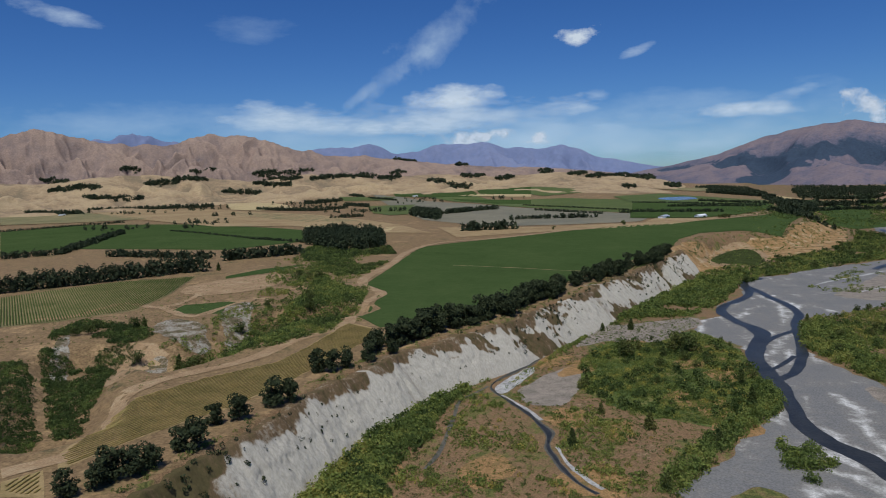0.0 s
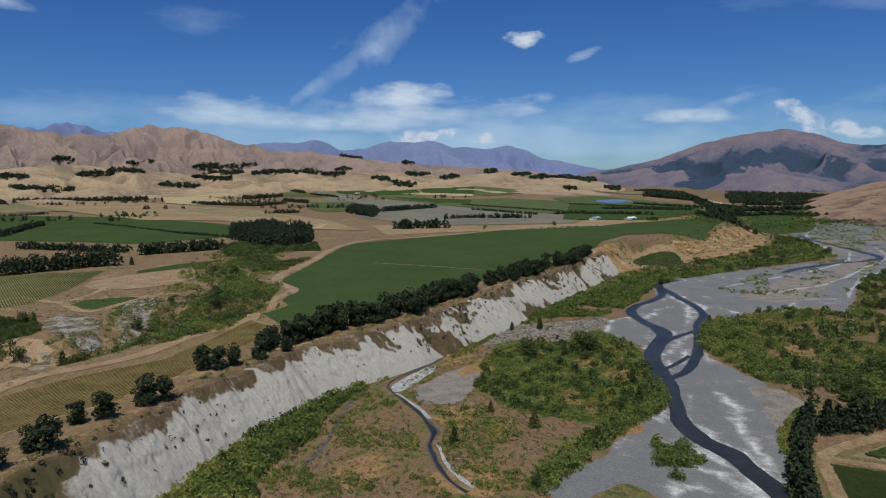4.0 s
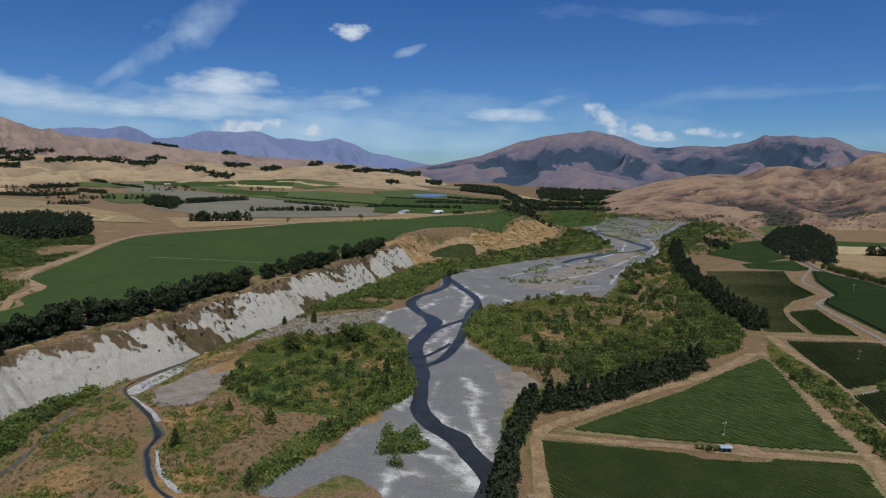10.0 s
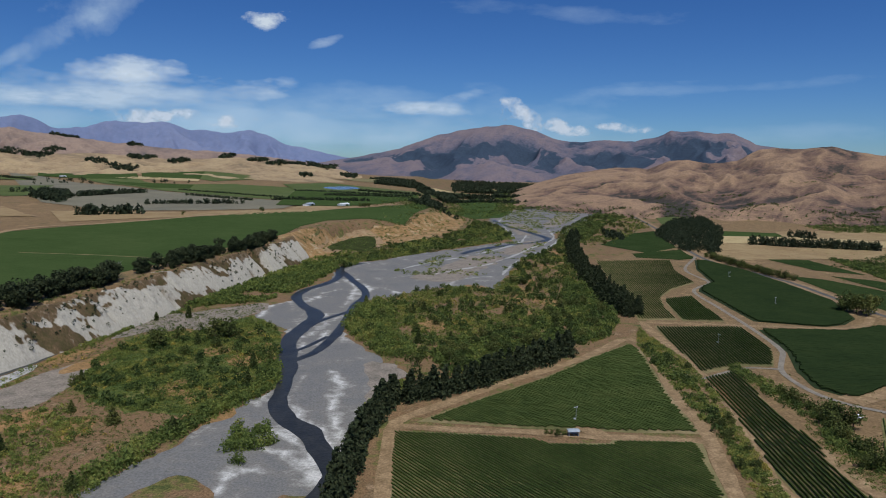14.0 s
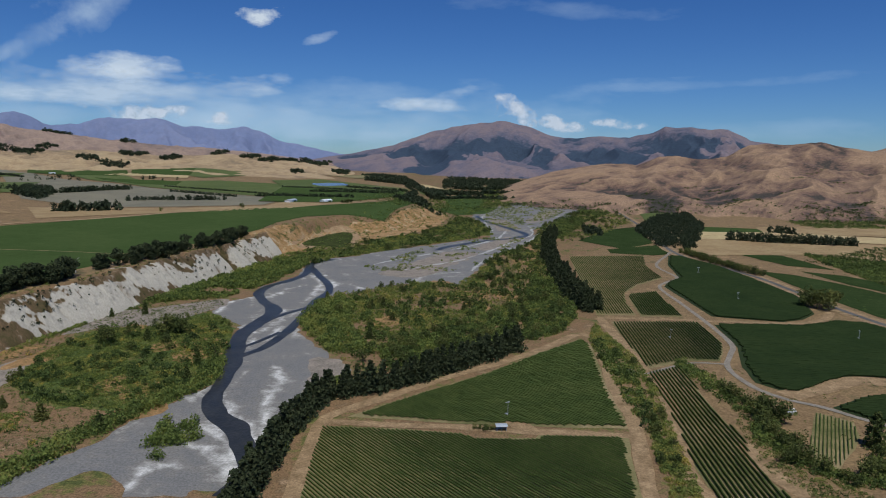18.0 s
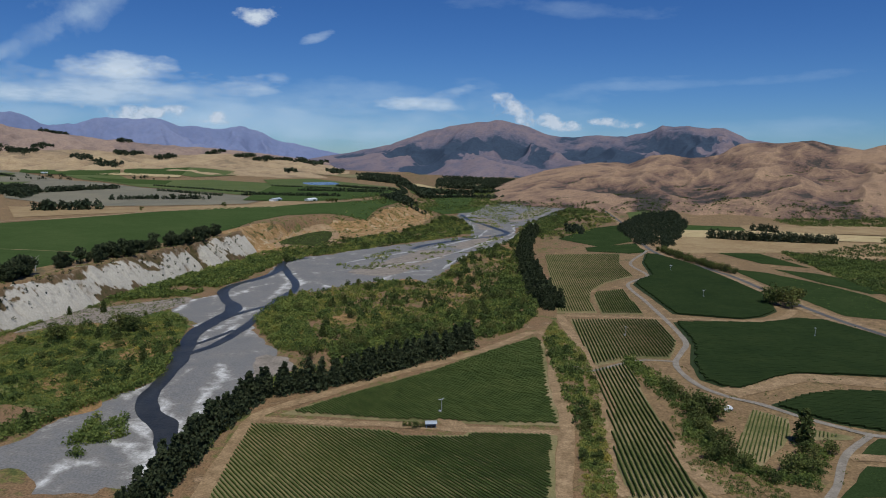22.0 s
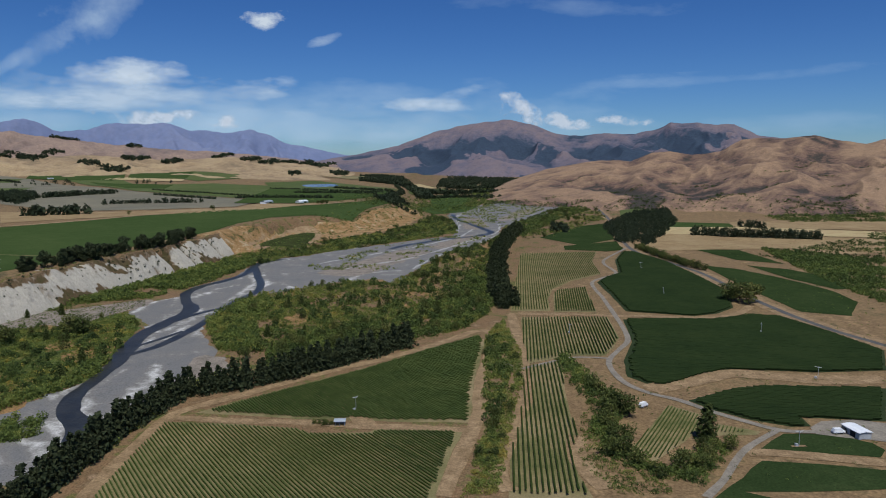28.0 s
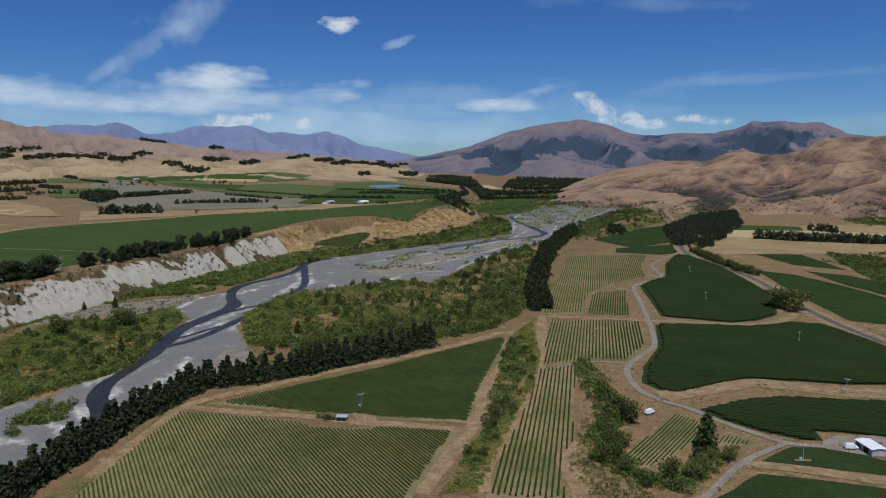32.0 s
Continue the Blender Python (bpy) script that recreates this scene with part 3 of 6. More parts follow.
# ---- the river ----
riverbed = sheet("riverbed", [(-96, 194), (-96, 208), (-86, 241), (-80, 265), (-68, 284), (-66, 301), (-70, 324), (-79, 374), (-86, 406), (-110, 434), (-112, 470), (-101, 488), (-102, 534), (-87, 570), (-88, 644), (-72, 675), (-45, 703), (-17, 746), (15, 779), (57, 826), (97, 885), (89, 1070), (86, 1168), (126, 1350), (223, 1446), (340, 1506), (298, 1305), (166, 970), (152, 864), (112, 756), (86, 709), (62, 595), (45, 540), (7, 546), (-28, 509), (-44, 494), (-49, 486), (-54, 416), (-43, 381), (-35, 372), (-23, 342), (-10, 320), (-15, 306), (-22, 272), (-20, 241), (-24, 217), (-27, 200)], M["gravel"], 0.05, 2.6, 5, True, label="grey braided gravel riverbed with pale silt streaks", category="riverbed", dense=42000)
RIVER, BRANCH = [(-31, 195), (-28, 208), (-28, 218), (-35, 233), (-44, 248), (-54, 259), (-61, 275), (-62, 293), (-65, 317), (-70, 337), (-78, 378), (-76, 404), (-73, 430), (-78, 451), (-89, 471), (-100, 500), (-99, 530), (-86, 562), (-82, 602), (-87, 641), (-71, 668)], [(-69, 336), (-66, 341), (-59, 356), (-55, 381), (-54, 421), (-54, 448), (-54, 475), (-50, 506), (-56, 540), (-75, 594), (-86, 627)]
SILT = [[(-45, 322), (-40, 295), (-40, 279), (-36, 260), (-28, 238)], [(-57, 285), (-49, 259), (-38, 244), (-29, 231)], [(-64, 284), (-57, 263), (-47, 246), (-37, 231), (-31, 221), (-30, 202)], [(-110, 434), (-111, 469), (-101, 488)], [(-72, 380), (-68, 396), (-63, 420), (-59, 439)], [(-88, 481), (-83, 509), (-73, 538)], [(-71, 578), (-58, 516), (-59, 479)], [(5, 536), (21, 589), (51, 602)], [(-58, 198), (-59, 210), (-52, 217)], [(-55, 233), (-43, 229), (-34, 212), (-36, 200)]]


def line_distance(line, x, y):
    best = np.full(np.shape(x), 1e9)
    for (ax, ay), (bx, by) in zip(line[:-1], line[1:]):
        vx, vy = bx - ax, by - ay
        t = np.clip(((x - ax) * vx + (y - ay) * vy) / (vx * vx + vy * vy + 1e-9), 0, 1)
        best = np.minimum(best, np.hypot(x - ax - t * vx, y - ay - t * vy))
    return best


co = np.zeros(len(riverbed.data.vertices) * 3, np.float32)
riverbed.data.vertices.foreach_get("co", co)
rx, ry = co[0::3].astype(float), co[1::3].astype(float)
warp_x, warp_y = rx + 9 * (fbm(rx / 14, ry / 14, 3, 91) - 0.5), ry + 9 * (fbm(rx / 14, ry / 14, 3, 92) - 0.5)
pale = np.zeros(len(rx))
for line in SILT:
    pale = np.maximum(pale, np.exp(-((line_distance(line, warp_x, warp_y) / (1.4 + 2.6 * fbm(rx / 7, ry / 7, 3, 97))) ** 2)))
shore = np.minimum(line_distance(RIVER, rx, ry) - 2.0, line_distance(BRANCH, rx, ry))
pale = np.maximum(pale, 0.85 * np.exp(-(((shore - 5.0) / 1.9) ** 2)) * smooth(0.35, 0.6, fbm(rx / 20, ry / 20, 3, 93)))
pale = np.maximum(pale, 0.22 * smooth(0.58, 0.72, fbm((rx + 0.3 * ry) / 9, (ry - 0.3 * rx) / 34, 4, 94)))
braid = fbm((warp_x + 0.25 * warp_y) / 24, (warp_y - 0.25 * warp_x) / 85, 3, 95, ridged=True)
pale = np.maximum(pale, 0.8 * smooth(0.88, 0.95, braid) * smooth(400, 520, ry) * smooth(0.35, 0.55, fbm(rx / 60, ry / 60, 2, 96)))
riverbed.data.attributes.new("silt", "FLOAT", "POINT").data.foreach_set("value", (0.5 + 0.5 * pale).astype(np.float32))
ribbon("river", [(-31, 195), (-28, 208), (-28, 218), (-35, 233), (-44, 248), (-54, 259), (-61, 275), (-62, 293), (-65, 317), (-70, 337), (-78, 378), (-76, 404), (-73, 430), (-78, 451), (-89, 471), (-100, 500), (-99, 530), (-86, 562), (-82, 602), (-87, 641), (-71, 668)], 8.6, M["water"], 0.14, "dark shallow braided river", "river", 2.0, 1.6, swell=0.55)
ribbon("river_branch", [(-69, 336), (-66, 341), (-59, 356), (-55, 381), (-54, 421), (-54, 448), (-54, 475), (-50, 506), (-56, 540), (-75, 594), (-86, 627)], 5.6, M["water"], 0.15, "dark side channel of the braided river", "river", 3.0, 1.0, swell=0.4)
ribbon("river_branch", [(-73, 410), (-71, 419), (-64, 436), (-55, 452)], 4.0, M["water"], 0.16, "narrow crossing channel of the river", "river", 3.0, 0.8)
ribbon("river_branch", [(-72, 354), (-68, 360), (-62, 375), (-58, 387)], 3.0, M["water"], 0.16, "narrow crossing channel of the river", "river", 3.0, 0.8)
ribbon("river_branch", [(27, 743), (46, 778), (83, 825), (122, 859), (142, 892), (139, 931), (119, 1000), (97, 1090), (92, 1170)], 8, M["water"], 0.2, "distant blue reach of the river", "river", 4.0, 1.0, swell=0.4)
STREAM = [(-125, 188), (-130, 192), (-136, 198), (-144, 210), (-150, 220), (-154, 234), (-162, 245), (-170, 255), (-182, 267), (-193, 279), (-198, 288), (-197, 304), (-192, 326), (-189, 347), (-187, 383), (-176, 441)]
ribbon("stream", STREAM, 1.5, M["water"], 0.16, "narrow dark stream under the cliff", "stream", 2.0, 1.6, swell=0.6)
ribbon("stream_bed", STREAM, 2.9, M["wet_mud"], 0.12, "dark wet mud along the stream", "mud", 2.0, 2.4, swell=0.8)
ribbon("stream_bed", [(-199, 286), (-202, 271), (-204, 260), (-196, 233), (-188, 203), (-187, 187)], 1.8, M["wet_mud"], 0.12, "dry dark side bed through the willows", "mud", 2.0, 1.0, swell=0.4)
sheet("stony_flat", [(-177, 376), (-172, 432), (-154, 446), (-119, 476), (-111, 458), (-120, 429), (-133, 400), (-159, 395)], M["stones"], 0.1, 4, 3, True, label="grey stony flat dotted with low scrub", category="stones")
sheet("stony_flat", [(-174, 268), (-183, 289), (-171, 331), (-167, 336), (-160, 322), (-156, 292), (-157, 270)], M["stones"], 0.1, 4, 3, True, label="pale gravel flat beside the stream", category="stones")

# ---- fields without rows ----
for poly, mat, label in [
    ([(-268, 301), (-296, 324), (-314, 388), (-350, 424), (-378, 522), (-421, 670), (-402, 716), (-333, 844), (-261, 958), (-188, 1014), (-72, 1180), (-14, 1340), (-7, 1196), (-46, 956), (-139, 884), (-158, 802), (-157, 722), (-184, 583), (-210, 462), (-223, 391), (-244, 339)], "crop", "wide smooth green crop field on the terrace"),
    ([(-419, 295), (-428, 319), (-407, 339), (-375, 334), (-378, 306)], "crop", "small green paddock beside the gully"),
    ([(-491, 431), (-488, 477), (-467, 516), (-463, 472), (-482, 421)], "crop", "narrow green paddock on the terrace"),
    ([(-1329, 793), (-1332, 958), (-1047, 959), (-711, 853), (-599, 701), (-637, 599), (-866, 564), (-891, 502)], "crop", "dark green field beyond the shelter belt"),
    ([(-1389, 2243), (-895, 1761), (-550, 1418), (-232, 1196), (-235, 1049), (-327, 983), (-434, 941), (-599, 1048)], "grey_field", "grey-brown fallow field"),
    ([(-1851, 2940), (-1361, 2709), (-700, 1748), (-552, 1860), (-39, 1560), (-75, 1267), (-226, 1212), (-424, 1337), (-580, 1459), (-1010, 1965)], "pasture", "green irrigated pasture"),
    ([(-1976, 4105), (-1510, 3876), (-549, 2348), (-642, 1979), (-1201, 2613)], "pasture", "green pasture below the downs"),
    ([(-511, 914), (-420, 916), (-319, 964), (-228, 1028), (-220, 1154), (-71, 1236), (-186, 1001), (-294, 905), (-381, 834), (-423, 782)], "stubble", "tan mown paddock along the crop field"),
    ([(406, 1036), (379, 905), (473, 904), (491, 1009)], "crop", "green paddock beyond the pines"),
    ([(305, 763), (360, 879), (464, 865), (603, 823), (537, 712), (478, 696), (458, 748), (382, 739), (319, 726)], "stubble", "straw-coloured dry paddock"),
    ([(352, 735), (397, 736), (400, 640), (366, 662)], "dark_crop", "green field beside the dry paddock"),
    ([(322, 632), (346, 610), (365, 560), (376, 508), (372, 470), (345, 428), (320, 440), (318, 475), (318, 530)], "dark_crop", "long green field beyond the highway"),
    ([(363, 630), (390, 606), (404, 565), (400, 520), (381, 515), (368, 564)], "dark_crop", "narrow green field below the hills"),
    ([(200, 845), (272, 978), (320, 1019), (291, 830), (236, 772)], "dark_crop", "green field beside the upper river"),
    ([(218, 768), (285, 808), (278, 734), (255, 722), (214, 735)], "dark_crop", "dark green field beside the highway"),
    ([(60, 1170), (110, 1210), (140, 1330), (70, 1400), (20, 1300)], "crop", "green field on the valley floor"),
    ([(203, 228), (217, 242), (230, 241), (238, 237), (244, 233), (245, 228), (240, 222), (221, 225)], "dark_crop", "narrow green field by the farm yard"),
    ([(200, 219), (219, 217), (237, 212), (229, 199), (186, 197), (225, 178), (160, 178)], "dark_crop", "green field below the farm yard")]:
    sheet("field", poly, M[mat], 0.12, 8, 1.2, label=label)

# ---- roads and tracks ----
ribbon("crop_line", [(-327, 542), (-273, 538), (-208, 534)], 1.1, M["stubble"], 0.22, "thin pale wheel line across the crop", "track", wobble=0.8)
ribbon("road", [(240, 242), (227, 243), (218, 244), (210, 251), (200, 262), (190, 276), (181, 284), (174, 297), (172, 316), (175, 334), (185, 354), (193, 372), (197, 405), (199, 435), (202, 479), (205, 538), (218, 563), (235, 588), (236, 645), (249, 682), (267, 718), (282, 749)], 3.0, M["road"], 0.24, "pale winding gravel road", "road")
ribbon("road", [(175, 335), (165, 337), (156, 336), (141, 326), (129, 318), (126, 321), (122, 330), (116, 332)], 2.2, M["road"], 0.25, "pale gravel lane", "road")
ribbon("road", [(216, 244), (199, 229), (190, 217), (182, 205), (173, 194)], 2.6, M["road"], 0.25, "pale gravel lane", "road")
ribbon("highway", [(328, 342), (324, 359), (312, 403), (306, 466), (307, 526), (306, 588), (299, 641), (286, 701), (288, 773), (309, 920), (332, 1064), (358, 1290), (385, 1512)], 4.4, M["asphalt"], 0.28, "straight grey sealed highway", "road", wobble=0.2)
ribbon("verge", [(328, 342), (324, 359), (312, 403), (306, 466), (307, 526), (306, 588), (299, 641), (286, 701), (288, 773), (309, 920), (332, 1064), (358, 1290), (385, 1512)], 15.0, M["track"], 0.17, "dry grass verge of the highway", "verge", wobble=3)
for line, w in [([(-10, 191), (-11, 221), (-11, 252), (-7, 263), (11, 282), (35, 307), (69, 339), (92, 365), (110, 389), (118, 386), (118, 359), (112, 312), (109, 281), (108, 256), (105, 242), (100, 215), (96, 193)], 5.5), ([(-12, 254), (17, 251), (47, 250), (64, 247), (86, 246), (106, 243)], 5), ([(134, 433), (133, 370), (132, 330), (130, 289), (127, 272), (122, 254), (117, 230), (113, 209), (116, 197)], 6), ([(133, 435), (163, 432), (196, 427), (223, 426), (252, 424), (276, 434), (295, 458)], 5.5), ([(182, 289), (205, 301), (227, 311), (257, 304), (291, 304)], 12), ([(198, 226), (211, 224), (239, 217)], 6), ([(143, 239), (140, 226), (141, 213), (145, 199)], 7)]:
    ribbon("dirt_track", line, w, M["track"], 0.19, "tan dirt track between the vine blocks", "track", wobble=2.0)
for line in ([(-487, 255), (-471, 265), (-473, 291), (-472, 312), (-436, 308), (-442, 343), (-470, 394), (-461, 443)], [(-436, 308), (-396, 292), (-396, 320), (-395, 352), (-383, 349)]):
    ribbon("dirt_track", line, 6, M["pale_track"], 0.22, "pale dirt track across the dry terrace", "track", wobble=3.0)
for poly in ([(-346, 185), (-383, 222), (-370, 232), (-352, 230), (-349, 210), (-331, 186)], [(-466, 355), (-484, 390), (-470, 441), (-445, 454), (-420, 408), (-428, 366)]):
    sheet("dry_clearing", poly, M["pale_track"], 0.2, 5, 3, True, label="bare orange-tan clearing on the terrace", category="clearing")
ribbon("dirt_track", [(-281, 96), (-274, 109), (-272, 122), (-279, 134), (-303, 156), (-310, 172), (-308, 188), (-295, 220), (-296, 263), (-290, 298), (-311, 346), (-319, 394), (-351, 424), (-370, 463), (-384, 528), (-416, 633), (-416, 720), (-360, 796), (-264, 977), (-190, 1054), (-107, 1141), (-21, 1408)], 8, M["pale_track"], 0.2, "tan dirt track along the terrace", "track", wobble=3.0)


# ---- vineyards: every row is a hedge of its own ----
def vineyard(poly, angle, spacing, vine, floor, label, height=1.7, width=0.7, step=2.0):
    dense = floor == "earth_green"
    lo, hi = (0.9, 1.1) if dense else (0.7, 1.25)
    sheet("vineyard_floor", poly, M[floor], 0.12, 8, 0.6, label="bare ground between the vine rows", category="field")
    root = new("vineyard")
    tagged(root, label, "vineyard", group="vine blocks")
    c, s = math.cos(radians(angle)), math.sin(radians(angle))
    q = np.array(poly, float)
    along, across = q @ (c, s), q @ (-s, c)
    n = len(q)
    rng = np.random.default_rng(int(abs(q.sum())) % 9999)
    for v in np.arange(across.min() + spacing, across.max(), spacing):
        cuts = []
        for k in range(n):
            a, b = across[k], across[(k + 1) % n]
            if (a > v) != (b > v):
                cuts.append(along[k] + (v - a) / (b - a) * (along[(k + 1) % n] - along[k]))
        cuts.sort()
        for a, b in zip(cuts[::2], cuts[1::2]):
            if b - a < 6:
                continue
            u = np.arange(a + 1.5 + rng.uniform(0, 1), b - 1.5, step)
            if len(u) < 2:
                continue
            m = len(u)
            w = width * rng.uniform(lo, hi, (m, 2))
            t = height * rng.uniform(0.93 if dense else 0.85, 1.05 if dense else 1.12, m)
            x0, y0 = u * c - v * s, u * s + v * c
            z0 = land(x0, y0) + 0.1
            ring = []
            for off, hh in ((-w[:, 0] * 0.5, 0.35), (-w[:, 1] * 0.55, 0.8), (rng.uniform(-0.12, 0.12, m), 1.0), (w[:, 0] * 0.55, 0.8), (w[:, 1] * 0.5, 0.35)):
                ring.append(np.stack([x0 - off * s, y0 + off * c, z0 + t * hh], -1))
            row = grid_object("vine_hedge", np.stack(ring, 1), M[vine], False)
            row.parent = root
    return root


LOWER = [(-11, 250), (18, 248), (40, 245), (46, 241), (68, 241), (70, 244), (102, 243), (97, 218), (92, 180), (86, 150), (-6, 150), (-8, 191), (-10, 221)]
for poly, angle, gap, vine, floor, tall, wide, label in [
    ([(-2, 259), (25, 288), (55, 316), (85, 353), (111, 380), (115, 369), (111, 330), (107, 296), (105, 251), (77, 251), (64, 253), (38, 254)], -52, 1.25, "vine", "earth", 0.95, 0.66, "triangular green vineyard with close rows"),
    (LOWER, -53, 1.3, "vine", "olive_floor", 0.8, 0.45, "green vineyard with long slanting rows"),
    ([(132, 321), (152, 332), (146, 289), (144, 262), (144, 240), (140, 226), (138, 209), (140, 193), (115, 193), (118, 225), (124, 256)], -94, 1.75, "vine_mid", "earth", 1.1, 0.55, "long narrow vineyard beside a scrubby gully"),
    ([(139, 424), (193, 424), (189, 375), (182, 356), (174, 340), (157, 340), (133, 326)], -95, 1.75, "vine_mid", "earth", 1.1, 0.55, "green vineyard block beside the gravel road"),
    ([(134, 441), (146, 545), (165, 710), (244, 718), (228, 656), (221, 582), (191, 550), (172, 517), (163, 479), (160, 442)], -95, 1.75, "vine_mid", "olive_floor", 0.9, 0.5, "sparse vineyard block below the pines"),
    ([(169, 495), (175, 514), (197, 524), (189, 438), (162, 438)], -97, 1.6, "vine_mid", "earth", 1.0, 0.7, "small vineyard block inside a track bend"),
    ([(250, 659), (271, 722), (284, 718), (298, 655), (300, 591), (300, 512), (281, 452), (265, 436), (248, 428), (208, 440), (210, 489), (210, 543), (220, 566), (237, 588)], 175, 1.6, "vine_dark", "earth_green", 1.2, 1.2, "dense dark green vineyard beside the highway"),
    ([(201, 418), (252, 418), (283, 432), (301, 426), (311, 389), (318, 350), (300, 318), (265, 314), (228, 318), (212, 309), (194, 296), (185, 294), (177, 307), (181, 331), (194, 367)], 172, 1.6, "vine_dark", "earth_green", 1.2, 1.2, "wide dense dark green vineyard"),
    ([(194, 275), (216, 289), (232, 293), (284, 292), (261, 254), (231, 257), (230, 248), (223, 248), (210, 255), (200, 265)], 170, 1.6, "vine_dark", "earth_green", 1.2, 1.2, "dense vineyard above the farm road"),
    ([(185, 270), (194, 260), (188, 246), (180, 235), (165, 218), (155, 221)], -119, 1.3, "vine", "earth", 0.65, 0.36, "small vineyard plot beside a tall tree"),
    ([(197, 251), (210, 243), (207, 240), (192, 240)], -119, 1.3, "vine", "earth", 0.65, 0.36, "short vine rows beside the gravel road"),
    ([(-277, 111), (-293, 143), (-300, 162), (-292, 195), (-279, 223), (-282, 253), (-292, 307), (-271, 299), (-260, 275), (-256, 226), (-255, 201), (-256, 167), (-262, 144), (-265, 125), (-266, 114), (-266, 103)], -96, 1.5, "vine_dry", "dry_floor", 0.5, 0.45, "yellowing vineyard along the cliff top"),
    ([(-275, 92), (-271, 102), (-254, 90), (-266, 86)], -70, 1.8, "vine_dry", "dry_floor", 0.5, 0.5, "corner of a yellowing vineyard"),
    ([(-486, 232), (-588, 300), (-562, 379), (-517, 425), (-468, 344), (-446, 294), (-465, 254)], 146, 1.6, "vine", "olive_floor", 0.9, 0.6, "green vineyard below the shelter belt")]:
    vineyard(poly, angle, gap, vine, floor, label, tall, wide, 2.5)


# ---- trees ----
def leaf_cloud(rng, centres, radii, per, size, squash=0.8):
    """Loose leaf clumps: small triangles pointing every way on the skin of each lobe."""
    n = len(centres) * per
    d = rng.normal(size=(n, 3))
    d /= np.linalg.norm(d, axis=1)[:, None]
    c = np.repeat(centres, per, 0) + d * np.repeat(radii, per)[:, None] * rng.uniform(0.7, 1.08, n)[:, None] * (1, 1, squash)
    sz = size * rng.uniform(0.6, 1.4, n)[:, None]
    e1 = rng.normal(size=(n, 3))
    e1 /= np.linalg.norm(e1, axis=1)[:, None]
    e2 = np.cross(e1, d + 0.6 * rng.normal(size=(n, 3)))
    e2 /= np.linalg.norm(e2, axis=1)[:, None] + 1e-9
    return np.stack([c + e1 * sz, c - 0.5 * e1 * sz + 0.8 * e2 * sz, c - 0.5 * e1 * sz - 0.8 * e2 * sz], 1).reshape(-1, 3)


def triangles(name, pts, mat, parent=None, tint=None):
    n = len(pts) // 3
    me = bpy.data.meshes.new(name)
    me.vertices.add(3 * n)
    me.vertices.foreach_set("co", pts.astype(np.float32).ravel())
    me.loops.add(3 * n)
    me.loops.foreach_set("vertex_index", np.arange(3 * n, dtype=np.int32))
    me.polygons.add(n)
    me.polygons.foreach_set("loop_start", np.arange(0, 3 * n, 3, dtype=np.int32))
    me.update(calc_edges=True)
    me.materials.append(mat)
    if tint is not None:
        me.attributes.new("tint", "FLOAT", "POINT").data.foreach_set("value", tint.astype(np.float32))
    ob = new(name, me)
    ob.parent = parent
    return ob


def trunk_part(h, r, root, lean=0.0):
    bm = bmesh.new()
    bmesh.ops.create_cone(bm, segments=7, radius1=r, radius2=r * 0.35, depth=h, matrix=Matrix.Translation((lean, 0, h / 2)))
    for k in range(4):
        m = Matrix.Translation((0, 0, h * (0.45 + 0.12 * k))) @ Matrix.Rotation(k * 2.1, 4, "Z") @ Matrix.Rotation(1.0, 4, "Y") @ Matrix.Translation((0, 0, h * 0.14))
        bmesh.ops.create_cone(bm, segments=5, radius1=r * 0.4, radius2=r * 0.12, depth=h * 0.28, matrix=m)
    return part("trunk", bm, M["bark"], root)


def conifer(h, r, seed, label, mat="pine", ragged=0.25, low=0.06, name="pine_tree"):
    rng = np.random.default_rng(seed)
    root = new(name)
    tagged(root, label, "tree")
    trunk_part(h * 0.8, h * 0.022, root)
    tiers = 13
    centres, radii = [], []
    for k in range(tiers):
        f = low + (1 - low) * k / tiers
        reach = r * (1 - f) ** 0.75 * (1 + ragged * rng.uniform(-1, 1))
        m = max(1, int(round(5 * (1 - f) + 1)))
        for j in range(m):
            a = j * 2 * math.pi / m + k * 1.3 + rng.uniform(-0.4, 0.4)
            centres.append((reach * 0.55 * math.cos(a), reach * 0.55 * math.sin(a), f * h + rng.uniform(0, 0.05) * h))
            radii.append(max(0.05 * h, reach * 0.6))
    triangles("crown", leaf_cloud(rng, np.array(centres), np.array(radii), 16, h * 0.055, 0.6), M[mat], root)
    return root


def broadleaf(h, r, seed, label, mat="leaf", lobes=13, name="tree", per=46, low=0.25):
    rng = np.random.default_rng(seed)
    root = new(name)
    tagged(root, label, "tree")
    trunk_part(h * 0.75, h * 0.03, root)
    a = rng.uniform(0, 2 * math.pi, lobes)
    f = rng.uniform(low, 0.82, lobes)
    reach = r * 0.62 * np.sqrt(rng.uniform(0, 1, lobes)) * np.clip(1.25 - np.abs(f - 0.5), 0.4, 1)
    centres = np.stack([reach * np.cos(a), reach * np.sin(a), f * h], -1)
    radii = r * rng.uniform(0.32, 0.55, lobes)
    triangles("crown", leaf_cloud(rng, centres, radii, per, h * 0.05, 0.75), M[mat], root)
    return root


def planted(kinds, places, group, label="", big=(0.8, 1.25), seed=3):
    """Plants copies of the given trees at the places."""
    rng = np.random.default_rng(seed)
    for k, (x, y) in enumerate(places):
        s = rng.uniform(*big)
        z = float(land(x, y))
        t = copy_thing(kinds[k % len(kinds)], pose(x, y, z - 0.2, 0, 0, rng.uniform(0, 360)) @ Matrix.Diagonal((s * rng.uniform(0.9, 1.1), s * rng.uniform(0.9, 1.1), s, 1)))
        tagged(t, label, group=group)


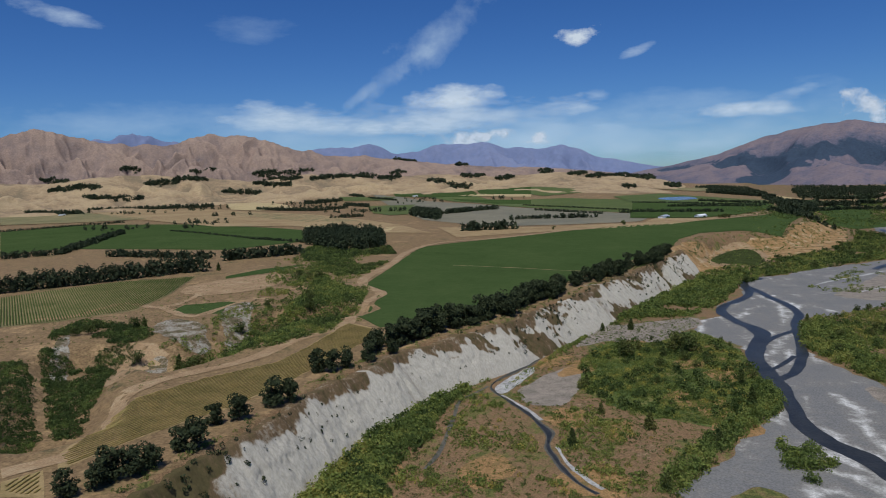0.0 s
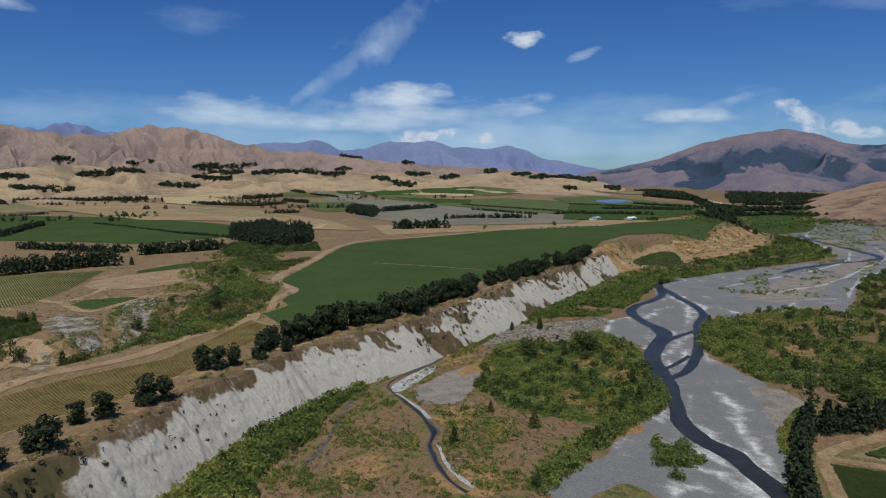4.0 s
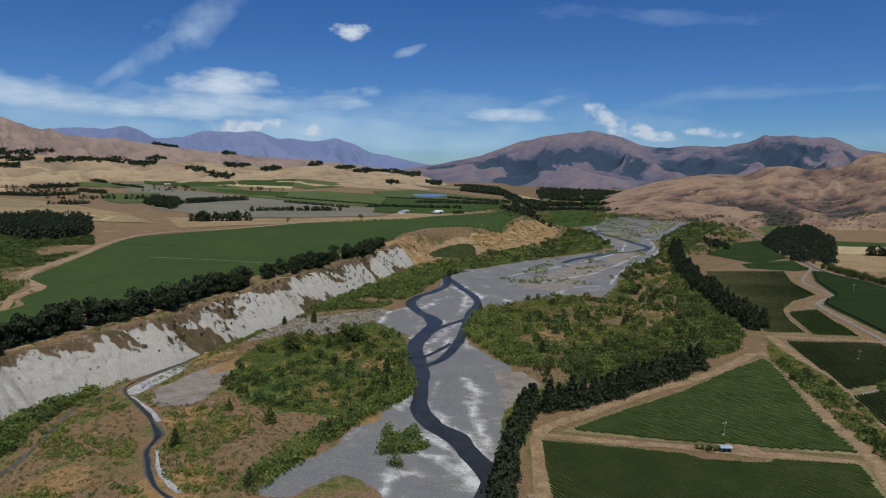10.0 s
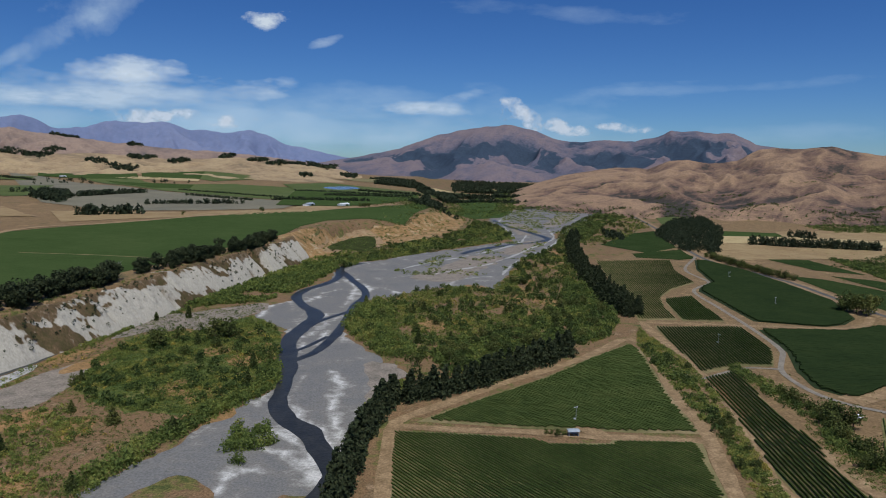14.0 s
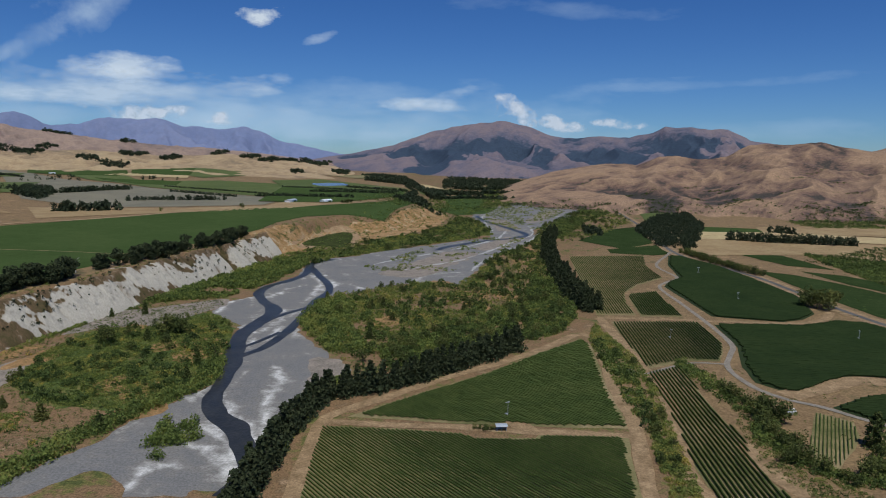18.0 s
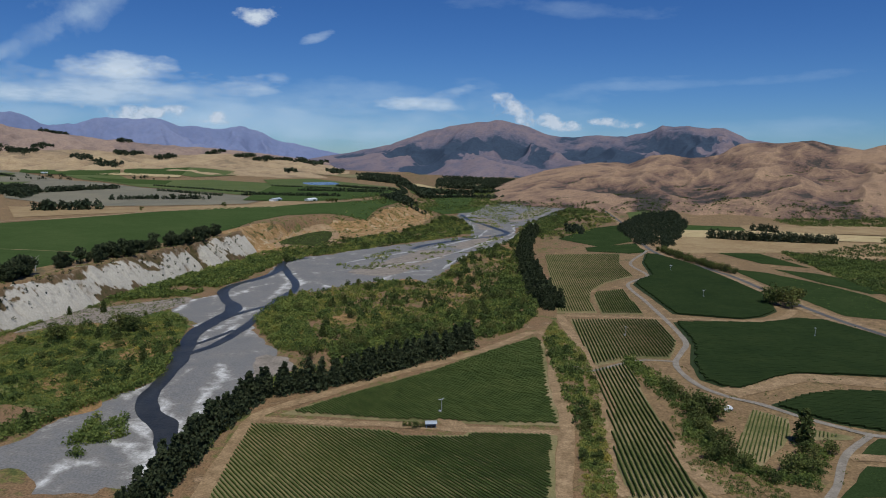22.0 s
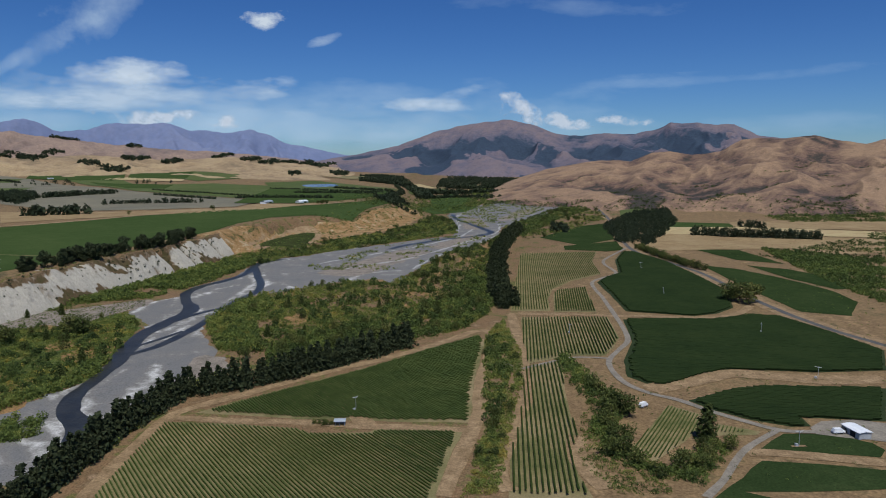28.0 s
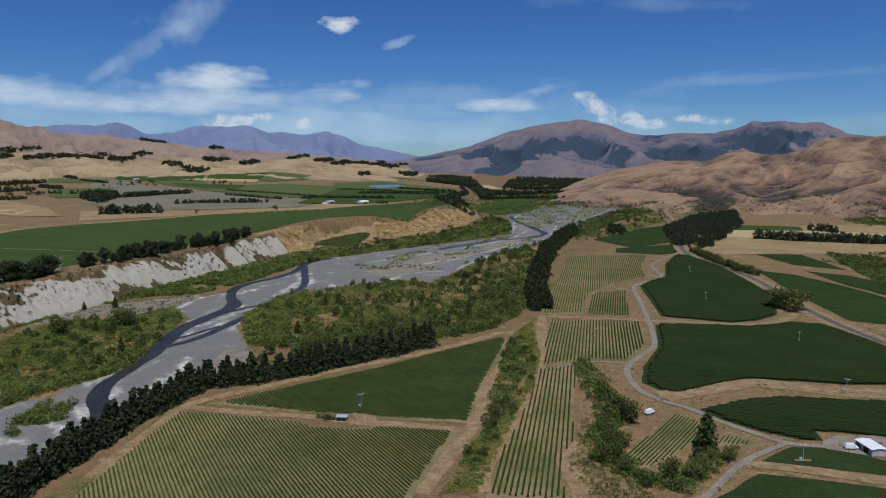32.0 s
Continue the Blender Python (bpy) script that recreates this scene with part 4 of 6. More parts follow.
def row_of(line, gap, jitter, seed, ranks=1, depth=5.0):
    rng = np.random.default_rng(seed)
    p = resampled(line, gap, curve=False)
    out = []
    for q in p:
        for k in range(ranks):
            out.append((q[0] + rng.normal() * jitter + k * depth * 0.5, q[1] + rng.normal() * jitter + k * depth * 0.3))
    return out


def uneven(line, seed):
    """A belt of two ranks with gaps and bulges."""
    spots = row_of(line, 4.6, 2.0, seed, 2, -10)
    return [q for q in spots if value_noise(np.array(q[0] / 9.0), np.array(q[1] / 9.0), seed) > 0.3]


def in_poly(poly, count, seed):
    rng = np.random.default_rng(seed)
    q = np.array(poly, float)
    x, y = (rng.uniform(q[:, k].min(), q[:, k].max(), count * 6) for k in (0, 1))
    ok = inside([tuple(p) for p in poly], x, y)
    return list(zip(x[ok][:count], y[ok][:count]))


# models stand far behind the hills and are taken away again once they are copied
PINES = [conifer(12, 3.6, 10 + k, "dark green pine", ragged=0.3) for k in range(4)]
CLIFF_PINES = [broadleaf(12, 4.8, 30 + k, "dark wind-shaped pine on the cliff edge", "pine", 20, "cliff_pine", 64, 0.12) for k in range(5)]
ROUND = [broadleaf(8, 4.2, 50 + k, "dark green broadleaf tree") for k in range(4)]
SPIRES = [conifer(8, 2.6, 70 + k, "bushy dark conifer", "leaf", low=0.02) for k in range(3)]

planted(PINES, row_of([(-24, 165), (-22, 233), (-19, 258), (-14, 278), (10, 291), (42, 322), (74, 358)], 3.3, 0.8, 1), "pines along the vineyard", "dark pine in a dense shelter belt by the vineyard", (0.85, 1.2))
planted(PINES, row_of([(129, 452), (127, 503), (128, 554), (132, 619), (136, 678), (146, 754), (158, 830), (176, 900)], 5.6, 1.5, 2, 3, 7), "pines by the river flat", "dark pine in a broad belt below the river flat", (0.8, 1.3))
planted(CLIFF_PINES, uneven([(-240, 262), (-236, 290), (-225, 318), (-213, 345), (-210, 375), (-203, 410), (-199, 436)], 3), "pines on the cliff top", "dark pine in a belt along the cliff edge", (0.55, 1.3))
planted(CLIFF_PINES, uneven([(-194, 462), (-186, 495), (-177, 535), (-168, 575), (-157, 615), (-152, 655)], 4), "pines on the cliff top", "dark pine in a belt along the cliff edge", (0.5, 1.15))
planted(CLIFF_PINES, [(-249, 93), (-245, 99), (-246, 105), (-243, 109), (-241, 115), (-243, 128), (-239, 131), (-249, 150), (-244, 157), (-232, 133), (-243, 174), (-240, 181), (-252, 217), (-246, 220), (-243, 226), (-240, 240), (-244, 250)], "pines on the cliff top", "dark wind-shaped pine on the cliff edge", (0.7, 1.0))
planted(SPIRES, [(-222, 129), (-226, 150), (-234, 208), (-231, 213), (-206, 171), (-224, 170)], "conifers on the cliff slope", "small dark conifer growing on the cliff slope", (0.55, 0.8))
planted(ROUND, row_of([(293, 745), (299, 680), (308, 620), (314, 600)], 3.2, 1.4, 9), "trees along the highway", "round dark tree beside the highway", (0.7, 1.1))
planted(ROUND, [(286, 474), (292, 470), (297, 464), (300, 470), (290, 478)], "trees along the highway", "large round dark tree beside the highway", (1.7, 2.1))
planted(ROUND, row_of([(160, 300), (158, 285), (162, 270), (156, 255), (160, 240), (150, 228), (158, 215), (165, 208), (178, 216), (186, 226), (192, 233)], 4.5, 2.2, 10), "gully trees", "rounded dark green tree in the gully", (0.5, 0.95))
planted(ROUND, [(163, 262), (166, 258), (160, 264)], "gully trees", "large dark tree by the vineyard plot", (1.2, 1.4))
planted(SPIRES[:1], [(188, 237)], "gully trees", "tall dark conifer standing over the vine plot", (1.7, 1.71))
planted(ROUND, row_of([(46.5, 249), (53, 248)], 1.5, 0.3, 12), "trees by the hut", "small clipped dark tree beside the hut", (0.3, 0.4))
planted(ROUND, in_poly([(118, 380), (124, 345), (124, 300), (112, 250), (103, 200), (112, 200), (120, 245), (128, 300), (130, 340)], 22, 13), "bushes by the vine strip", "rounded green bush on the strip between vineyards", (0.25, 0.6))
WEST_ISLAND = [(-222, 150), (-226, 200), (-220, 255), (-205, 290), (-192, 330), (-184, 378), (-168, 440), (-118, 480), (-114, 436), (-90, 404), (-82, 374), (-72, 324), (-68, 300), (-70, 284), (-82, 264), (-88, 240), (-98, 208), (-98, 150)]
EAST_ISLAND = [(-40, 380), (-52, 416), (-46, 490), (-26, 512), (8, 550), (46, 545), (64, 600), (88, 712), (114, 760), (154, 866), (172, 850), (150, 720), (134, 600), (122, 450), (108, 398), (66, 356), (20, 306), (-2, 300), (-8, 322), (-22, 344)]
UPPER_FLAT = [(-130, 690), (-95, 690), (-86, 640), (-90, 600), (-70, 680), (-40, 712), (15, 785), (60, 835), (100, 890), (92, 1070), (60, 1150), (40, 1010), (0, 900), (-60, 800)]
UPPER_RIGHT = [(166, 975), (300, 1310), (345, 1500), (360, 1300), (330, 1070), (300, 1040), (230, 870), (190, 810), (160, 880)]
GREEN_LOBE = [(-160, 300), (-160, 392), (-114, 430), (-90, 404), (-72, 324), (-84, 262), (-140, 280)]
planted(SPIRES, in_poly(WEST_ISLAND, 7, 14) + [(-139, 265), (-142, 225), (-153, 300), (-117, 253), (-104, 199), (-84, 327), (-79, 300)], "conifers on the river flat", "self-sown dark conifer on the river flat", (0.7, 1.05))
planted(ROUND, in_poly(GREEN_LOBE, 12, 19), "trees on the river flat", "rounded green tree on the river flat", (0.4, 0.8))
planted(ROUND, [(-144, 361), (-142, 358), (-120, 381), (-117, 384), (-112, 380)], "trees on the river flat", "large round dark tree on the river flat", (1.35, 1.6))
planted(SPIRES + ROUND, in_poly(EAST_ISLAND, 85, 15), "trees on the river flat", "self-sown tree among the river scrub", (0.5, 0.95))
planted(ROUND, in_poly([(15, 312), (60, 360), (108, 405), (124, 470), (100, 500), (60, 430), (0, 350)], 46, 20), "trees on the river flat", "grey-green rounded tree behind the pine belt", (0.5, 1.0))
planted(ROUND, in_poly(UPPER_FLAT, 40, 16) + in_poly(UPPER_RIGHT, 50, 17), "trees on the upper flat", "rounded tree on the upper river flat", (0.5, 1.1))
planted(ROUND + SPIRES, [(-421, 231), (-417, 236), (-414, 240), (-403, 256), (-398, 258), (-340, 225), (-337, 222), (-334, 227), (-331, 229), (-330, 220), (-362, 219), (-524, 460)], "gully trees on the terrace", "dark upright tree standing in the gully", (0.8, 1.15))
planted(ROUND, [(-408, 436), (-412, 441), (-404, 444), (-426, 447), (-308, 320), (-435, 615), (-440, 618), (-452, 613), (-352, 285), (-345, 345), (-340, 338), (-366, 330), (-355, 360), (-330, 300), (-336, 318)], "gully trees on the terrace", "leafy green tree standing in the gully", (0.7, 1.1))
planted(ROUND, [(-128, 1130), (-124, 1134), (-119, 1132), (-114, 1136), (-122, 1140), (-116, 1140), (-250, 985), (-330, 900)], "field trees", "lone round tree at the field edge", (0.8, 1.0))
for proto in PINES + CLIFF_PINES + ROUND + SPIRES:
    for o in [*proto.children_recursive, proto]:
        bpy.data.objects.remove(o)


def dead_tree(x, y, h):
    root = new("dead_tree")
    root.matrix_world = pose(x, y, float(land(x, y)) - 0.2)
    tagged(root, "bleached dead tree with bare branches on the cliff edge", "tree")
    bm = bmesh.new()
    bmesh.ops.create_cone(bm, segments=8, radius1=h * 0.035, radius2=h * 0.012, depth=h * 0.8, matrix=Matrix.Translation((0, 0, h * 0.4)))
    stem = part("trunk", bm, M["dead_wood"], root)
    rng = np.random.default_rng(8)
    for k in range(9):
        bm = bmesh.new()
        reach = h * rng.uniform(0.3, 0.5)
        m = Matrix.Translation((0, 0, h * (0.3 + 0.055 * k))) @ Matrix.Rotation(k * 2.4, 4, "Z") @ Matrix.Rotation(rng.uniform(0.5, 1.0), 4, "Y") @ Matrix.Translation((0, 0, reach / 2))
        bmesh.ops.create_cone(bm, segments=6, radius1=h * 0.016, radius2=h * 0.004, depth=reach, matrix=m)
        part("limb", bm, M["dead_wood"], stem)
    return root


dead_tree(-204, 447, 11)


# ---- scrub, hedges and far woods ----
def thicket(name, places, size, label, per=26, seed=1, tint=(0.2, 0.8), mat="scrub", category="scrub", tall=0.75):
    rng = np.random.default_rng(seed)
    p = np.array(places, float)
    r = rng.uniform(*size, len(p))
    z = p[:, 2] if p.shape[1] > 2 else land(p[:, 0], p[:, 1])
    p = p[:, :2]
    centres = np.column_stack([p, z + r * 0.35])
    per = int(per * (1.2 if np.hypot(p[:, 0], p[:, 1]).min() > 420 else 1.8))
    pts = leaf_cloud(rng, centres, r, per, 1.0, tall)
    mid_pts = pts.reshape(-1, 3, 3).mean(1, keepdims=True)
    grow = np.repeat(r, per)[:, None, None] * (0.33 if np.hypot(p[:, 0], p[:, 1]).min() > 420 else 0.255)
    pts = (mid_pts + (pts.reshape(-1, 3, 3) - mid_pts) * grow).reshape(-1, 3)
    shade = np.clip(fbm(p[:, 0] / 22, p[:, 1] / 22, 3, seed) + rng.normal(0, 0.12, len(p)), 0, 1)
    shade = tint[0] + (tint[1] - tint[0]) * shade
    return tagged(triangles(name, pts, M[mat], None, np.repeat(shade, per * 3)), label, category, kind="stuff")


def woods(name, places, height, label, seed, category="trees", per=12, fat=1.0):
    """Many dark conifers in one mass: four lobes a tree, one over the other."""
    rng = np.random.default_rng(seed)
    p = np.array(places, float)
    h = rng.uniform(*height, len(p))
    z = p[:, 2] - 1 if p.shape[1] > 2 else land(p[:, 0], p[:, 1])
    p = p[:, :2]
    centres, radii = [], []
    for f, r in ((0.22, 0.32), (0.45, 0.3), (0.66, 0.22), (0.86, 0.13)):
        centres.append(np.column_stack([p + rng.normal(0, 0.8, p.shape), z + f * h]))
        radii.append(r * fat * h)
    centres, radii = np.concatenate(centres), np.concatenate(radii)
    pts = leaf_cloud(rng, centres, radii, per, 1.0, 1.1).reshape(-1, 3, 3)
    core = pts.mean(1, keepdims=True)
    pts = core + (pts - core) * np.repeat(radii, per)[:, None, None] * 0.55 * math.sqrt(min(1.0, 12 / per))
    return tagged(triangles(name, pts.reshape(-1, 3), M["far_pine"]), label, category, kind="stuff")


OPEN = [[(-177, 376), (-172, 432), (-154, 446), (-119, 476), (-111, 458), (-120, 429), (-133, 400), (-159, 395)], [(-174, 268), (-183, 289), (-171, 331), (-167, 336), (-160, 322), (-156, 292), (-157, 270)], POND]


def clear_of_water(q):
    keep = np.ones(len(q), bool)
    for t in OPEN:
        keep &= ~inside(t, q[:, 0], q[:, 1])
    for (ax, ay), (bx, by) in zip(STREAM[:-1], STREAM[1:]):
        vx, vy = bx - ax, by - ay
        t = np.clip(((q[:, 0] - ax) * vx + (q[:, 1] - ay) * vy) / (vx * vx + vy * vy), 0, 1)
        keep &= np.hypot(q[:, 0] - ax - t * vx, q[:, 1] - ay - t * vy) > 4.5
    return q[keep]


def patchy(poly, count, seed, wave=30.0, bare=0.45):
    q = np.array(in_poly(poly, count, seed))
    return clear_of_water(q[fbm(q[:, 0] / wave, q[:, 1] / wave, 4, seed) > bare])


NEAR_WEST = [(-222, 110), (-226, 200), (-220, 255), (-205, 290), (-196, 300), (-150, 285), (-110, 275), (-90, 240), (-98, 208), (-98, 110)]
GREEN_WEST = [(-160, 300), (-166, 350), (-160, 392), (-132, 398), (-114, 436), (-90, 404), (-82, 374), (-72, 324), (-68, 300), (-84, 262), (-118, 268), (-140, 280)]
UNDER_CLIFF = [(-212, 100), (-216, 150), (-222, 205), (-218, 250), (-208, 284), (-205, 272), (-207, 252), (-198, 211), (-196, 172), (-180, 150), (-170, 100)]
thicket("river_scrub", patchy(NEAR_WEST, 3600, 21, 22, 0.54), (0.5, 1.9), "patchy green and yellow scrub on the river flat", 26, 21, (0.0, 0.85))
thicket("low_scrub", clear_of_water(np.array(in_poly(WEST_ISLAND, 6500, 71))), (0.3, 0.9), "low dark bushes dotted over dry grass", 14, 71, (0.0, 0.5), tall=0.6)
sheet("river_grass", GREEN_WEST, M["flat_grass"], 0.09, 4, 8, True, label="green grass on the river flat", category="grass")
thicket("low_scrub", patchy(GREEN_WEST, 9000, 82, 24, 0.38), (0.3, 0.9), "low green carpet of scrub on the river flat", 14, 82, (0.05, 0.7), tall=0.6)
thicket("low_scrub", patchy(EAST_ISLAND, 7000, 83, 24, 0.45), (0.4, 1.0), "low green carpet of scrub on the river flat", 14, 83, (0.05, 0.75), tall=0.6)
thicket("river_scrub", patchy(GREEN_WEST, 4200, 72, 16, 0.5), (0.4, 1.5), "dense green scrub on the river flat", 26, 72, (0.15, 0.95))
thicket("willow_scrub", patchy(UNDER_CLIFF, 1900, 73, 20, 0.3), (0.9, 2.5), "bright green willow scrub below the cliff", 30, 73, (0.05, 0.8), tall=1.5)
thicket("willow_scrub", in_poly([(-98, 200), (-88, 236), (-80, 262), (-70, 284), (-66, 302), (-72, 330), (-78, 330), (-76, 290), (-90, 262), (-100, 236), (-108, 200)], 420, 74), (1.1, 2.4), "green willow scrub along the river bank", 28, 74, (0.1, 0.75), tall=1.5)
rng = np.random.default_rng(77)
for x, y in in_poly(EAST_ISLAND, 22, 78) + in_poly(WEST_ISLAND, 10, 79) + in_poly(GREEN_WEST, 8, 80):
    blob = [(x + rng.uniform(5, 13) * math.cos(a), y + rng.uniform(8, 20) * math.sin(a)) for a in np.linspace(0, 5.6, 9)]
    sheet("dry_clearing", blob, M["bracken"], 0.11, 4, 5, True, label="rust-orange dry clearing among the river scrub", category="clearing")
thicket("river_scrub", patchy(EAST_ISLAND, 9000, 22, 20, 0.51), (0.6, 1.9), "dense green and olive scrub on the river flat", 26, 22, (0.1, 0.95))
thicket("low_scrub", in_poly(EAST_ISLAND, 3200, 75), (0.4, 0.9), "low bushes dotted over dry grass", 14, 75, (0.0, 0.6), tall=0.6)
thicket("willow_scrub", in_poly([(-42, 384), (-54, 416), (-50, 470), (-40, 492), (-26, 470), (-24, 420), (-14, 380), (0, 345), (-20, 344)], 700, 76), (1.2, 2.6), "pale green willow scrub on the river bank", 28, 76, (0.25, 0.75), tall=1.5)
thicket("tall_shrubs", patchy(EAST_ISLAND, 600, 301, 34, 0.36), (1.6, 3.2), "tall dark green shrubs on the river flat", 60, 301, (-0.35, 0.45), tall=1.15)
thicket("tall_shrubs", patchy([(15, 318), (66, 362), (104, 396), (122, 440), (127, 560), (112, 600), (96, 500), (52, 420), (0, 350)], 1300, 308, 30, 0.3), (1.0, 2.8), "dense mixed green shrubs behind the pine belt", 36, 308, (-0.2, 0.7), tall=1.1)
thicket("pale_shrubs", patchy(EAST_ISLAND, 420, 302, 26, 0.42), (1.0, 2.4), "pale grey-green and yellow shrubs on the river flat", 40, 302, (0.45, 1.0), tall=1.0)
thicket("tall_shrubs", patchy(GREEN_WEST, 260, 303, 24, 0.4), (1.4, 2.8), "tall dark green shrubs on the river flat", 54, 303, (-0.35, 0.45), tall=1.1)
thicket("yellow_bushes", patchy(WEST_ISLAND, 260, 304, 20, 0.52), (0.7, 1.6), "yellow flowering bushes on the river flat", 34, 304, (0.75, 1.15), tall=0.9)
thicket("tall_shrubs", patchy(UNDER_CLIFF, 160, 305, 20, 0.3), (1.6, 3.0), "tall dark shrubs below the cliff", 54, 305, (-0.3, 0.4), tall=1.2)
thicket("tall_shrubs", patchy(UPPER_FLAT, 500, 306, 30, 0.35), (1.6, 3.4), "tall dark shrubs on the upper river flat", 36, 306, (-0.35, 0.35), tall=1.1)
thicket("tall_shrubs", patchy(UPPER_RIGHT, 260, 307, 34, 0.45), (1.4, 3.0), "tall dark shrubs along the upper river", 30, 307, (-0.35, 0.35), tall=1.1)
thicket("stony_scrub", in_poly([(-177, 376), (-172, 432), (-154, 446), (-119, 476), (-111, 458), (-120, 429), (-133, 400), (-159, 395)], 900, 77), (0.4, 0.9), "low grey-green bushes on a stony flat", 12, 77, (0.0, 0.3), tall=0.6)
thicket("river_scrub", patchy(UPPER_FLAT, 4500, 23, 30, 0.40), (1.0, 2.6), "olive scrub on the upper river flat", 18, 23)
thicket("river_scrub", patchy(UPPER_RIGHT, 3200, 24, 34, 0.47), (0.7, 2.2), "olive scrub along the upper river", 16, 24)
thicket("bank_scrub", patchy([(-178, 452), (-118, 482), (-100, 545), (-90, 640), (-95, 690), (-132, 690), (-134, 640), (-146, 570), (-160, 500)], 2600, 25, 22, 0.42), (0.9, 3.0), "green willow scrub below the cliff", 28, 25, (-0.1, 0.7), tall=1.0)
thicket("island_scrub", patchy([(-68, 224), (-70, 252), (-59, 255), (-52, 238), (-52, 215)], 330, 26, 9, 0.42), (0.8, 2.0), "tall green scrub on a gravel island", 30, 26, (0.1, 0.8), tall=1.6)
thicket("track_scrub", patchy([(118, 384), (126, 345), (126, 300), (112, 250), (102, 195), (112, 195), (120, 245), (129, 300), (132, 345), (128, 420)], 900, 27, 14, 0.3), (0.5, 1.4), "bright green scrub between vineyard tracks", 26, 27, (0.4, 0.9))
TRACK_SIDE = [(116, 382), (127, 373), (127, 330), (120, 282), (117, 245), (110, 201), (102, 193), (107, 225), (110, 256), (112, 296)]
thicket("track_scrub", patchy(TRACK_SIDE, 1300, 311, 14, 0.38), (0.5, 1.5), "green scrub and grass between vineyard tracks", 26, 311, (0.1, 0.9))
thicket("tall_shrubs", patchy(TRACK_SIDE, 110, 312, 18, 0.42), (1.2, 2.4), "rounded dark shrubs between vineyard tracks", 44, 312, (-0.3, 0.5), tall=1.1)
thicket("low_scrub", patchy([(154, 331), (162, 322), (156, 282), (159, 246), (156, 226), (165, 214), (190, 236), (200, 242), (198, 232), (168, 194), (148, 194), (140, 217), (149, 263)], 1100, 313, 16, 0.4), (0.3, 1.0), "low olive scrub beside the vine plot", 20, 313, (-0.1, 0.7))
thicket("gully_scrub", patchy([(-313, 135), (-402, 196), (-441, 233), (-453, 263), (-405, 262), (-381, 250), (-367, 209), (-334, 173), (-306, 141)], 2600, 28, 22, 0.36), (0.6, 1.9), "dark green scrub filling the gully", 24, 28, (-0.5, 0.4))
thicket("gully_scrub", patchy([(-347, 205), (-323, 213), (-326, 245), (-349, 293), (-350, 309), (-321, 314), (-302, 315), (-338, 411), (-390, 483), (-515, 623), (-528, 578), (-481, 483), (-395, 352), (-383, 307), (-358, 254), (-361, 227)], 1900, 29, 20, 0.45), (0.7, 2.2), "green and yellow scrub along the gully floor", 26, 29, (0.0, 0.95), tall=1.0)
def band(line, half, count, seed):
    """Places strewn along a line."""
    rr = np.random.default_rng(seed)
    p = resampled(line, 1.0, curve=False)
    return p[rr.integers(0, len(p), count)] + rr.normal(0, half, (count, 2))


thicket("gully_scrub", band([(152, 338), (155, 310), (158, 285), (160, 262), (152, 240), (154, 226), (162, 212), (172, 208), (184, 222), (192, 232)], 2.6, 520, 64), (0.7, 2.1), "dark green scrub filling the gully by the vines", 30, 64, (0.0, 0.6), tall=0.9)
thicket("gully_scrub", band([(-320, 250), (-325, 297), (-332, 350), (-360, 397), (-412, 439), (-445, 499), (-470, 620)], 11, 1500, 65), (0.8, 2.2), "green scrub along the terrace gully", 22, 65, (0.0, 0.7))
thicket("gully_scrub", patchy([(-300, 108), (-318, 135), (-345, 150), (-372, 172), (-400, 185), (-420, 160), (-400, 110), (-350, 80), (-310, 80)], 3400, 85, 26, 0.34), (0.5, 1.6), "dark olive scrub covering the gully floor", 22, 85, (-0.55, 0.35))
thicket("low_scrub", in_poly([(-300, 170), (-300, 330), (-340, 420), (-470, 430), (-480, 300), (-450, 180), (-380, 120)], 1500, 86), (0.3, 0.9), "low dark bushes dotted over dry grass", 12, 86, (-0.1, 0.4), tall=0.6)
thicket("low_scrub", in_poly([(140, 200), (230, 200), (330, 350), (420, 480), (600, 900), (420, 900), (330, 500), (200, 330), (150, 330)], 1300, 87), (0.3, 0.9), "low bushes dotted over dry ground", 12, 87, (-0.1, 0.5), tall=0.6)
thicket("ochre_scrub", band([(-120, 745), (-95, 850), (-40, 950), (0, 1050)], 16, 1300, 66), (0.5, 1.9), "olive scrub on the ochre bank", 18, 66, (0.0, 0.5))
thicket("valley_scrub", band([(0, 1100), (-20, 1250), (-40, 1400), (60, 1300), (60, 1600)], 45, 1500, 67), (1.5, 3.5), "olive scrub over the valley floor", 14, 67, (0.0, 0.5))
woods("valley_trees", band([(-25, 1330), (-10, 1260), (0, 1200)], 9, 60, 68), (9, 14), "dark trees at the terrace end", 68)
thicket("riverside_scrub", patchy([(-24, 150), (-26, 240), (-24, 275), (-10, 318), (-6, 300), (-16, 270), (-20, 230)], 700, 29, 12, 0.3), (0.7, 1.8), "green scrub between river and pines", 26, 29, (0.35, 0.8))


thicket("gully_scrub", patchy([(-348, 283), (-358, 304), (-349, 321), (-372, 381), (-413, 453), (-373, 425), (-329, 393), (-314, 359), (-302, 320), (-288, 283), (-297, 262), (-302, 239), (-330, 240)], 2600, 93, 18, 0.25), (0.8, 2.4), "dense yellow-green scrub along the terrace gully", 20, 93, (-0.25, 0.85), tall=1.0)
thicket("gully_scrub", patchy([(-453, 512), (-468, 574), (-411, 523), (-399, 557), (-378, 477), (-394, 457)], 700, 94, 18, 0.25), (0.9, 2.2), "olive scrub beside the crop field", 22, 94, (-0.1, 0.7))
